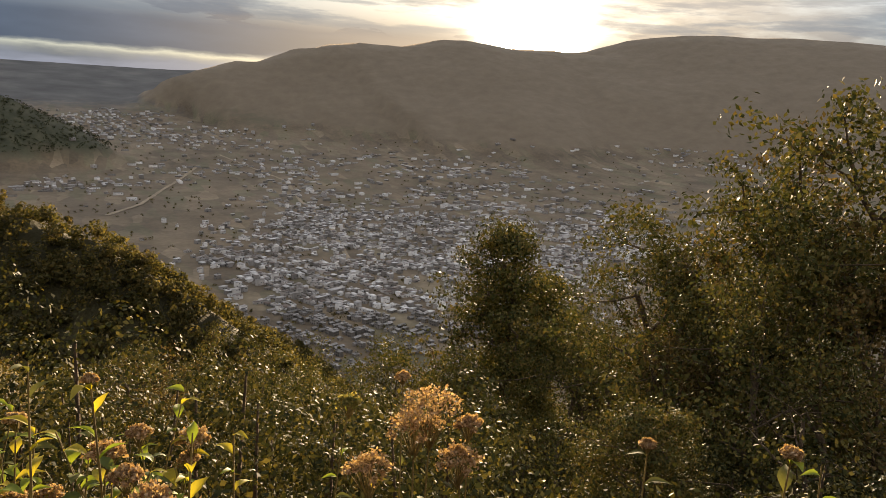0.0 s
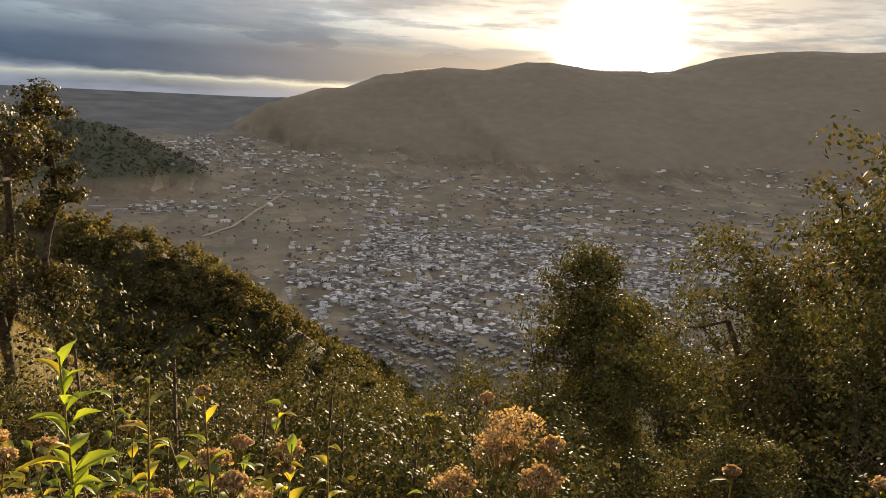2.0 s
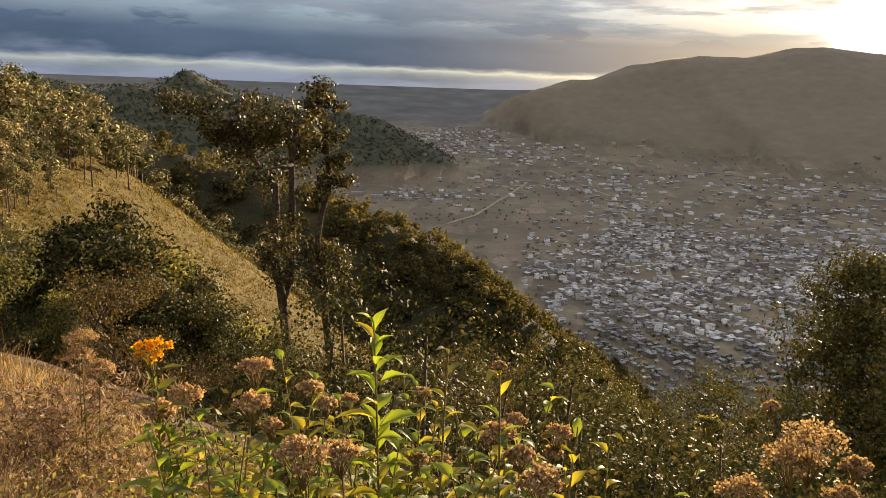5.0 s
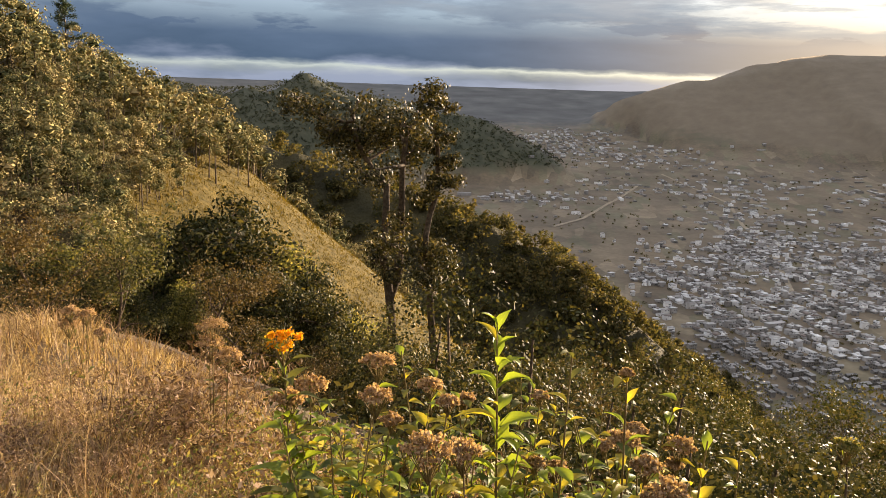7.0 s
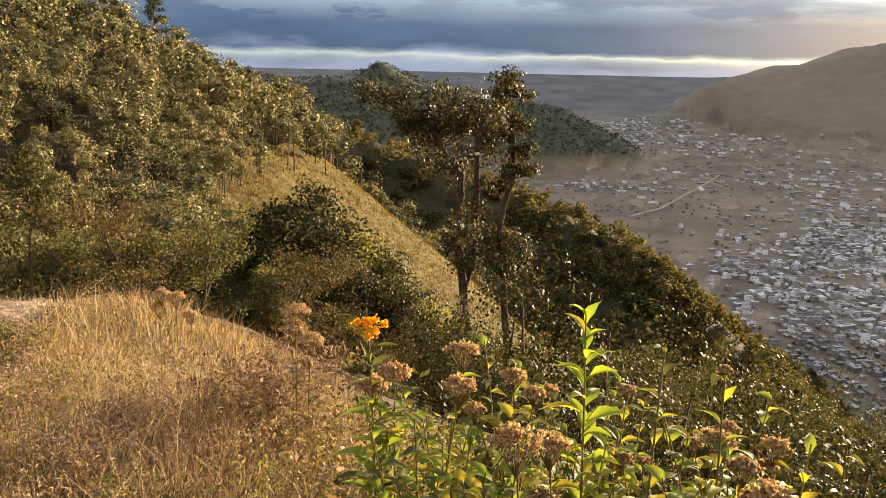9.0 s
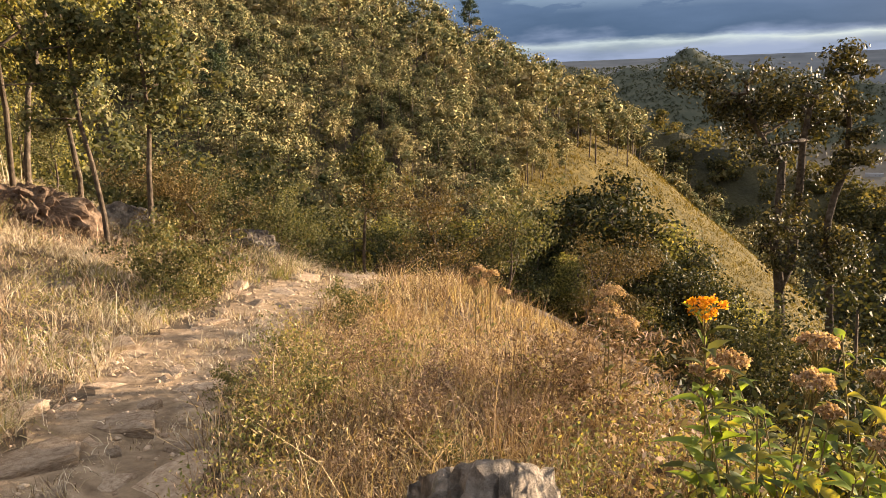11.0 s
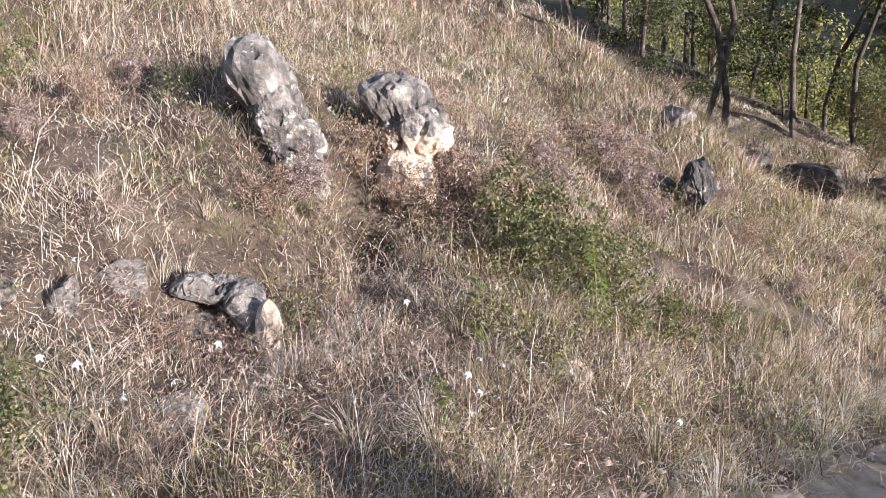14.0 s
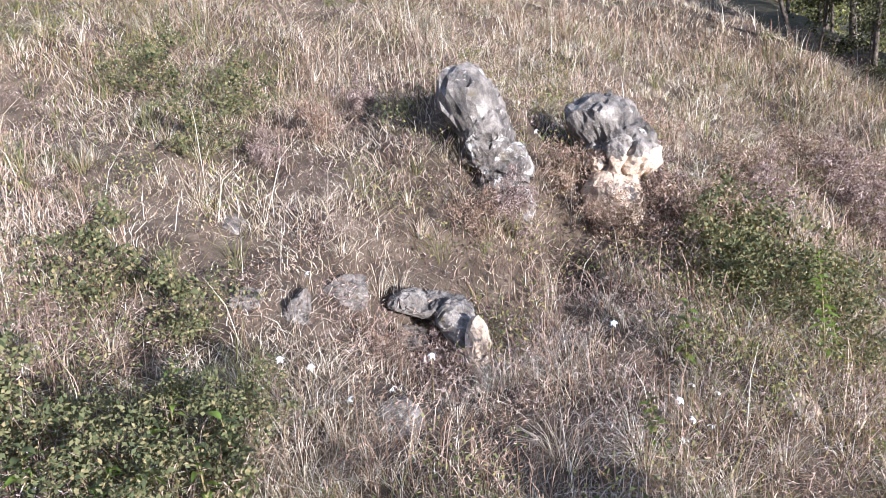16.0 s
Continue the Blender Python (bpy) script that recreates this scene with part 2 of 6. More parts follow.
M_WOODS_PEAK = material("peak_foliage", [(0.25, (0.026, 0.036, 0.022)), (0.5, (0.06, 0.07, 0.04)), (0.75, (0.115, 0.115, 0.064))], 0.12, 0.8, 0, translucent=0.2, island=0.4, spec=0.1)
M_PINE = material("pine_needles", [(0.2, (0.02, 0.032, 0.016)), (0.8, (0.055, 0.075, 0.03))], 0.5, 0.6, 0, translucent=0.2, island=0.6)
M_STRAW = material("dry_grass", [(0.12, (0.085, 0.05, 0.03)), (0.36, (0.38, 0.285, 0.165)), (0.6, (0.66, 0.55, 0.38)), (0.85, (0.76, 0.67, 0.53))], 0.7, 0.7, 0, translucent=0.2, island=0.85, spec=0.2)
M_GOLD = material("golden_grass", [(0.15, (0.12, 0.07, 0.025)), (0.38, (0.30, 0.20, 0.085)), (0.6, (0.45, 0.33, 0.16)), (0.85, (0.66, 0.52, 0.30))], 0.7, 0.7, 0, translucent=0.25, island=0.85, spec=0.2)
M_BROWN = material("withered_stems", [(0.12, (0.09, 0.055, 0.033)), (0.45, (0.19, 0.12, 0.072)), (0.7, (0.33, 0.225, 0.15)), (0.9, (0.50, 0.36, 0.26))], 0.9, 0.8, 0, translucent=0.2, island=0.85)
M_MAUVE = material("mauve_weed", [(0.15, (0.09, 0.052, 0.044)), (0.5, (0.20, 0.137, 0.108)), (0.9, (0.44, 0.335, 0.27))], 0.9, 0.8, 0, translucent=0.2, island=0.85)
M_WEED = material("weed_leaves", [(0.12, (0.06, 0.07, 0.025)), (0.45, (0.15, 0.155, 0.055)), (0.7, (0.27, 0.245, 0.085)), (0.92, (0.42, 0.33, 0.12))], 0.9, 0.7, 0, translucent=0.45, island=0.7, spec=0.15)
M_BUSH = material("bush_leaves", [(0.12, (0.045, 0.052, 0.022)), (0.45, (0.12, 0.12, 0.048)), (0.7, (0.165, 0.145, 0.06)), (0.92, (0.32, 0.24, 0.11))], 3.0, 0.7, 0, translucent=0.3, island=0.75, spec=0.1)
M_FRESH = material("fresh_leaves", [(0.15, (0.14, 0.21, 0.03)), (0.5, (0.29, 0.37, 0.05)), (0.9, (0.48, 0.50, 0.08))], 4.0, 0.5, 0.15, 40, translucent=0.6, island=0.5, spec=0.3)
# darker copy of the fresh leaves, with shade put into its colour
M_FRESH_SHADED = material("shaded_leaves", [(0.15, (0.05, 0.07, 0.018)), (0.5, (0.10, 0.13, 0.032)), (0.9, (0.19, 0.19, 0.05))], 4.0, 0.55, 0.15, 40, translucent=0.4, island=0.5, spec=0.2)
M_YELLOWED = material("yellowed_leaves", [(0.15, (0.26, 0.24, 0.04)), (0.5, (0.48, 0.42, 0.05)), (0.9, (0.62, 0.52, 0.10))], 4.0, 0.5, 0.15, 40, translucent=0.6, island=0.5, spec=0.3)
M_BRONZE = material("seedhead_brown", [(0.15, (0.19, 0.115, 0.07)), (0.5, (0.40, 0.27, 0.165)), (0.9, (0.60, 0.46, 0.33))], 6.0, 0.9, 0, translucent=0.4, island=0.7)
M_MARIGOLD = material("orange_petals", [(0.2, (0.65, 0.25, 0.01)), (0.6, (0.85, 0.42, 0.015)), (0.9, (0.92, 0.56, 0.04))], 8.0, 0.6, 0, translucent=0.4, island=0.7)
M_PETAL = material("white_petals", [(0.2, (0.72, 0.72, 0.70)), (0.8, (0.88, 0.88, 0.86))], 8.0, 0.6, 0, translucent=0.3, island=0.5, stain=0.1)
M_STEM = material("plant_stem", [(0.3, (0.10, 0.07, 0.03)), (0.7, (0.22, 0.17, 0.06))], 12.0, 0.8, 0)
M_FOREST = material("distant_forest", [(0.3, (0.026, 0.026, 0.014)), (0.5, (0.05, 0.046, 0.022)), (0.7, (0.085, 0.072, 0.034))], 0.06, 0.95, 0.8, 0.15, stain=0.5)
M_WALLS = material("house_walls", [(0.2, (0.17, 0.16, 0.15)), (0.45, (0.30, 0.29, 0.28)), (0.66, (0.45, 0.44, 0.43)), (0.80, (0.74, 0.74, 0.74))], 0.05, 0.7, 0.2, 2, island=0.8, stain=0.4, spec=0.4)
M_WALL_ONE = material("plastered_wall", [(0.3, (0.17, 0.16, 0.15)), (0.7, (0.30, 0.285, 0.27))], 0.3, 0.85, 0.3, 3, obj_random=0.8)
M_ROOF_ONE = material("sheet_roof", [(0.3, (0.15, 0.148, 0.147)), (0.7, (0.31, 0.308, 0.31))], 0.4, 0.55, 0.3, 3, obj_random=0.8, spec=0.5)
# paler bluish stops put the sky's reflection into the roof colour
M_SHEET = material("sheet_roofs", [(0.12, (0.15, 0.115, 0.10)), (0.35, (0.27, 0.26, 0.255)), (0.62, (0.46, 0.46, 0.47)), (0.88, (0.72, 0.74, 0.77))], 0.05, 0.38, 0.2, 2, island=0.85, stain=0.4, spec=0.5, metal=0.3)
M_GLASS_DARK = material("dark_window", [(0.3, (0.02, 0.022, 0.026)), (0.7, (0.05, 0.055, 0.06))], 1.0, 0.15, 0, spec=0.5)
M_TRACK = material("dirt_road", [(0.3, (0.24, 0.20, 0.15)), (0.7, (0.40, 0.35, 0.27))], 0.2, 0.95, 0.3, 2)


def valley_material():
    """Ploughed fields in patches, tinted blue-grey for haze far out, giving way to scrub on the mountain sides; the mix
    follows the terrain's own weights.
    """
    m = bpy.data.materials.new("valley_land")
    m.use_nodes = True
    n = Nodes(m.node_tree)
    out, b = n.add("ShaderNodeOutputMaterial"), n.add("ShaderNodeBsdfPrincipled")
    pos = n.add("ShaderNodeNewGeometry").outputs["Position"]
    warp = n.add("ShaderNodeVectorMath", operation="MULTIPLY")
    n.link(pos, warp.inputs[0])
    warp.inputs[1].default_value = (0.030, 0.012, 0.0)
    cells = n.add("ShaderNodeTexVoronoi")
    cells.inputs["Scale"].default_value = 1.0
    cells.inputs["Randomness"].default_value = 0.75
    n.link(warp.outputs[0], cells.inputs["Vector"])
    sep = n.add("ShaderNodeSeparateColor")
    n.link(cells.outputs["Color"], sep.inputs[0])
    field = n.ramp(sep.outputs[0], [(0.0, (0.085, 0.066, 0.044)), (0.35, (0.115, 0.088, 0.056)), (0.6, (0.135, 0.104, 0.066)), (0.8, (0.088, 0.084, 0.046)), (1.0, (0.19, 0.15, 0.10))])
    field = n.mix(0.6, field, n.ramp(n.noise(pos, 0.006, 7, 0.65), [(0.3, 0.45), (0.7, 1.5)]), "MULTIPLY")
    field = n.mix(0.35, field, n.ramp(n.noise(pos, 0.12, 4), [(0.35, 0.5), (0.65, 1.4)]), "MULTIPLY")
    scrub = n.ramp(n.noise(pos, 0.02, 8, 0.65), [(0.3, (0.12, 0.096, 0.066)), (0.5, (0.14, 0.112, 0.077)), (0.7, (0.162, 0.132, 0.092))])
    # far plain: distant haze and cloud shade put into the colour as blue-grey
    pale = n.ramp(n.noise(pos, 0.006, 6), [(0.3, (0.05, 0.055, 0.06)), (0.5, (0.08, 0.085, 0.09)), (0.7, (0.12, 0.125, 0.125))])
    wooded = n.ramp(n.noise(pos, 0.03, 8, 0.7), [(0.3, (0.036, 0.043, 0.027)), (0.5, (0.062, 0.068, 0.042)), (0.7, (0.095, 0.096, 0.06))])
    soft = n.math("MULTIPLY", n.math("SUBTRACT", n.noise(pos, 0.03, 5), 0.5), 1.4)
    bare = []
    for name, other in (("haze_tint", pale), ("scrub", scrub), ("wooded", wooded)):
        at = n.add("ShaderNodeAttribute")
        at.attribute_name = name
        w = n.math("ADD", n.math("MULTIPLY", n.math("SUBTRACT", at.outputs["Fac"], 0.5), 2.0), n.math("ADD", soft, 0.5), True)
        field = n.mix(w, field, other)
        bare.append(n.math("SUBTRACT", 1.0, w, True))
    n.link(field, b.inputs["Base Color"])
    # sheen added to the dry fields, in place of sunlit haze over the valley
    b.inputs["Roughness"].default_value, b.inputs["Specular IOR Level"].default_value = 0.75, 0.3
    b.inputs["Sheen Roughness"].default_value = 0.5
    patchy = n.ramp(n.noise(pos, 0.012, 8, 0.65), [(0.35, 0.07), (0.65, 0.17)])
    n.link(n.math("MULTIPLY", patchy, n.math("MULTIPLY", bare[0], bare[2])), b.inputs["Sheen Weight"])
    b.inputs["Sheen Tint"].default_value = (1.0, 0.9, 0.75, 1)
    n.link(b.outputs[0], out.inputs[0])
    return m


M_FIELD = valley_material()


# ---- mesh tools ----
def fast_mesh(name, verts, faces, mats, index=None, smooth=False):
    """A mesh from arrays: verts (n, 3); faces a list of (m, 3) or (m, 4) arrays."""
    faces = [np.asarray(f, dtype=np.int32) for f in faces if len(f)]
    me = bpy.data.meshes.new(name)
    verts = np.asarray(verts, dtype=np.float32)
    me.vertices.add(len(verts))
    me.vertices.foreach_set("co", verts.ravel())
    loops = np.concatenate([f.ravel() for f in faces])
    sizes = np.concatenate([np.full(len(f), f.shape[1]) for f in faces])
    me.loops.add(len(loops))
    me.loops.foreach_set("vertex_index", loops)
    me.polygons.add(len(sizes))
    me.polygons.foreach_set("loop_start", np.concatenate([[0], np.cumsum(sizes)[:-1]]).astype(np.int32))
    for m in mats if isinstance(mats, (list, tuple)) else [mats]:
        me.materials.append(m)
    if index is not None:
        me.polygons.foreach_set("material_index", np.asarray(index, dtype=np.int32))
    if smooth:
        me.polygons.foreach_set("use_smooth", np.ones(len(sizes), dtype=bool))
    me.update(calc_edges=True)
    return me


def part_mesh(name, me, parent=None, label=""):
    ob = new(name, me)
    ob.parent = parent
    return tagged(ob, label)


def part(name, bm, mat, parent=None, label="", smooth=False):
    me = bpy.data.meshes.new(name)
    bm.to_mesh(me)
    bm.free()
    me.materials.append(mat)
    if smooth:
        for p in me.polygons:
            p.use_smooth = True
    return part_mesh(name, me, parent, label)


def unit(v):
    return v / np.maximum(np.linalg.norm(v, axis=-1, keepdims=True), 1e-9)


def leaf_quads(rng, centers, length, width, droop=0.3, out=None, spread=1.0, face=None):
    """Folded leaves at the centres, each four corners: base, side, tip, side. Returns verts and quads."""
    n = len(centers)
    a = unit(rng.normal(size=(n, 3)) * spread + (out if out is not None else 0))
    a[:, 2] -= droop * rng.random(n)
    a = unit(a)
    b = unit(np.cross(a, rng.normal(size=(n, 3))))
    c = np.cross(a, b)
    if face is not None:
        c = unit(face + rng.normal(size=(n, 3)) * 0.27)
        a = unit(np.cross(c, rng.normal(size=(n, 3))))
        b = np.cross(c, a)
    L = (length * (0.6 + 0.8 * rng.random(n)))[:, None]
    W = (width * (0.6 + 0.8 * rng.random(n)))[:, None]
    v = np.empty((n, 4, 3))
    v[:, 0] = centers - a * L * 0.5
    v[:, 2] = centers + a * L * 0.5
    v[:, 1] = centers + b * W * 0.5 + c * W * 0.15
    v[:, 3] = centers - b * W * 0.5 + c * W * 0.15
    return v.reshape(-1, 3), np.arange(n * 4).reshape(n, 4)


def tubes(segments, sides=6):
    """Tapered limbs from a list of (start, end, radius, radius)."""
    V, F, k = [], [], 0
    ang = np.linspace(0, 2 * np.pi, sides, endpoint=False)
    for p0, p1, r0, r1 in segments:
        p0, p1 = np.array(p0, float), np.array(p1, float)
        d = unit(p1 - p0)
        s = unit(np.cross(d, [0.31, 0.2, 0.93] if abs(d[2]) < 0.9 else [1, 0.1, 0]))
        t = np.cross(d, s)
        ring = np.cos(ang)[:, None] * s + np.sin(ang)[:, None] * t
        V += [p0 + ring * r0, p1 + ring * r1]
        i = np.arange(sides)
        j = (i + 1) % sides
        F.append(np.stack([k + i, k + j, k + sides + j, k + sides + i], 1))
        k += 2 * sides
    return np.concatenate(V), np.concatenate(F)


# ---- terrain ----
def tube_line(pts, radii, sides=6):
    """One unbroken tapered tube along a line of points."""
    V, F = [], []
    ang = np.linspace(0, 2 * np.pi, sides, endpoint=False)
    for p, r in zip(pts, radii):
        V.append(np.array(p, float) + np.stack([np.cos(ang) * r, np.sin(ang) * r, 0 * ang], 1))
    i = np.arange(sides)
    j = (i + 1) % sides
    for k in range(len(pts) - 1):
        F.append(np.stack([k * sides + i, k * sides + j, (k + 1) * sides + j, (k + 1) * sides + i], 1))
    return np.concatenate(V), np.concatenate(F)


def lattice(ix, iy, seed):
    h = (ix * 374761393 + iy * 668265263 + seed * 974634777) & 0x7fffffff
    h = ((h ^ (h >> 13)) * 1274126177) & 0x7fffffff
    return ((h ^ (h >> 16)) & 0xffff) / 65535.0


def value_noise(x, y, seed=1):
    ix, iy = np.floor(x).astype(np.int64), np.floor(y).astype(np.int64)
    fx, fy = x - ix, y - iy
    fx, fy = fx * fx * (3 - 2 * fx), fy * fy * (3 - 2 * fy)
    a, b = lattice(ix, iy, seed), lattice(ix + 1, iy, seed)
    c, d = lattice(ix, iy + 1, seed), lattice(ix + 1, iy + 1, seed)
    return (a * (1 - fx) + b * fx) * (1 - fy) + (c * (1 - fx) + d * fx) * fy - 0.5


def fbm(x, y, scale, octaves=4, seed=1):
    s, amp = 0.0, 1.0
    for o in range(octaves):
        s = s + amp * value_noise(x / scale + 17.3 * o, y / scale - 9.1 * o, seed + o)
        scale, amp = scale * 0.5, amp * 0.5
    return s


def along(x, y, pts):
    """Distance to a polyline of (x, y, z), signed (positive on its right), and the height of its nearest point."""
    best = np.full(np.shape(x), 1e18)
    sign, h, arc = np.ones(np.shape(x)), np.zeros(np.shape(x)), np.zeros(np.shape(x))
    run = 0.0
    for (x0, y0, z0), (x1, y1, z1) in zip(pts, pts[1:]):
        dx, dy = x1 - x0, y1 - y0
        ll = dx * dx + dy * dy
        u = np.clip(((x - x0) * dx + (y - y0) * dy) / ll, 0, 1)
        ex, ey = x - x0 - u * dx, y - y0 - u * dy
        q = ex * ex + ey * ey
        w = q < best
        best = np.where(w, q, best)
        sign = np.where(w, np.sign(ex * dy - ey * dx), sign)
        h = np.where(w, z0 + u * (z1 - z0), h)
        arc = np.where(w, run + u * math.sqrt(ll), arc)
        run += math.sqrt(ll)
    return np.sqrt(best) * np.where(sign == 0, 1, sign), h, arc


def crest(rows):
    """Crest points from azimuth, distance and elevation angle."""
    return [(*polar(a, r), r * math.tan(radians(e))) for a, r, e in rows]


TRAIL = [(26, -40, 6), (5, -10, -0.2), (0.6, -3, -1.45), (-1.2, -0.3, -1.62), (-3.0, 1.6, -1.85), (-4.5, 3.1, -2.1), (-5.6, 5.1, -2.35), (-6.3, 6.9, -2.65),
         (-7.2, 8.7, -3.3), (-9.0, 11.5, -5.2), (-13, 18, -9.5), (-22, 30, -14), (-36, 44, -12)]
# the flank of the mountain beyond the gully: height against x
FLANK_X = (-260, -100, -55, -49, -39, -33, -27, -22, -16, -4, 40, 500)
FLANK_Z = (90, 24, 4.5, 2, -2.5, -5.2, -9.5, -13.3, -17.6, -25.5, -60, -400)
WOODED_RIDGE = crest([(42, 330, 1), (21, 250, -4.6), (15.6, 240, -6.2), (5.5, 220, -9.8), (0, 212, -11.6), (-2.3, 235, -14.4), (-11.4, 290, -18.8),
                      (-15.7, 320, -20.9), (-21, 360, -25), (-25, 470, -31)])
PEAK_HILL = crest([(45, 2900, 2), (25, 2700, -0.7), (21, 2600, -0.5), (18.2, 2550, 0.7), (14.8, 2500, -0.7), (11.4, 2450, -1.2), (4.4, 2400, -2.5), (0.4, 2380, -4.2),
                   (-2.2, 2370, -5.7), (-4.4, 2360, -6.6)])
MOUNTAIN = crest([(-4, 3500, -2.2), (-5.2, 3550, -0.8), (-7.6, 3600, 0.4), (-11.4, 3700, 1.2), (-16.8, 3850, 2.6), (-22, 3950, 3.1), (-27, 4050, 3.7),
                  (-34.5, 4150, 3.2), (-45, 4200, 2.4), (-70, 4200, 2)])
FAR_RANGE = crest([(-26, 4600, 3.0), (-36, 4600, 3.4), (-38.9, 4580, 4.3), (-45, 4580, 4.8), (-56, 4580, 4.7), (-90, 4500, 4)])


def soft_max(a, b, k):
    return 0.5 * (a + b + np.sqrt((a - b) ** 2 + k * k))


def soft_plus(v, k):
    return 0.5 * (v + np.sqrt(v * v + k * k))


def ridge(x, y, pts, left, right):
    d, h, _ = along(x, y, pts)
    return h - np.where(d > 0, d * right, -d * left)


def valley_floor(r):
    return -290 + 280 * (np.clip(r - 2000, 0, None) / 2900) ** 1.3


def height(x, y, rough=True):
    x, y = np.asarray(x, float), np.asarray(y, float)
    r = np.hypot(x, y)
    d, zp, arc = along(x, y, TRAIL)
    s = arc - 48.1                       # metres along the trail from beside the camera
    w = -d
    grade = 0.46 - 0.07 * np.clip((s - 1) / 5, 0, 1) - 0.17 * np.clip((s - 5) / 3, 0, 1)
    bank = grade * soft_plus(w - 0.6, 0.5) - grade * 0.06 + 0.10 * soft_plus(w - 2.8, 0.5)
    brow = 0.9 - 0.48 * (y - 0.7) + 0.12 * (-x - 8) - zp
    bank = bank - soft_plus(bank - brow, 0.5) + 0.03
    edge = np.interp(s, (0, 2.5, 4, 7, 10), (2.7, 2.4, 1.8, 1.3, 1.1))
    east = 0.06 * np.exp(-((d - 1.7) / 0.8) ** 2) - 0.56 * soft_plus(d - edge, 0.9) + 0.03
    home = zp + np.where(d > 0, east, bank)
    valley = valley_floor(r)
    z = soft_max(home, valley, 6.0)
    end = 71 + 7 * value_noise(x / 18, y * 0, 31)
    z = soft_max(z, np.interp(x, FLANK_X, FLANK_Z) - 0.75 * soft_plus(y - end, 4) - 0.5 * soft_plus(26 - y, 5) * np.clip((x + 40) / 20, 0, 1), 1.5)
    z = soft_max(z, ridge(x, y, WOODED_RIDGE, 0.7, 0.62), 3)
    z = soft_max(z, ridge(x, y, PEAK_HILL, 0.6, 0.9), 8)
    z = soft_max(z, ridge(x, y, MOUNTAIN, 0.4, 0.34), 25)
    z = soft_max(z, ridge(x, y, FAR_RANGE, 0.4, 0.36), 25)
    if rough:
        trod = np.clip((np.abs(d) - 0.4) / 0.8, 0.12, 1)
        z = z + trod * (0.16 * fbm(x, y, 1.1, 4, 3) + 0.14 * fbm(x, y, 0.55, 3, 13) * np.clip((w - 0.9) / 0.8, 0, 1)) * np.clip(r / 2.0, 0.2, 1) + 1.0 * fbm(x, y, 22, 3, 9) * np.clip((r - 10) / 40, 0, 1)
        for mx, my, lift, wide in ((-4.32, -1.72, 0.46, 0.55), (-4.72, -0.97, 0.28, 0.48), (-3.86, -1.12, -0.34, 0.17), (-2.92, -1.42, -0.22, 0.34)):
            z = z + lift * np.exp(-((x - mx) ** 2 + (y - my) ** 2) / wide ** 2)
        z = z + 36 * fbm(x, y, 800, 5, 21) * np.clip((r - 2700) / 900, 0, 1) * np.clip((z + 190) / 150, 0, 1) * np.clip(-np.degrees(np.arctan2(-x, y)) / 4 - 1, 0, 1)
    return z


def at_height(x, y):
    return float(height(np.array([x]), np.array([y]))[0])


def grassy(x, y):
    """The open grass slope at the end of the flank."""
    return (x > -31 + 5 * value_noise(x / 7, y / 7, 4)) & (x < 2) & (y > 44 + 12 * value_noise(x / 8, y / 8, 14)) & (y < 82)


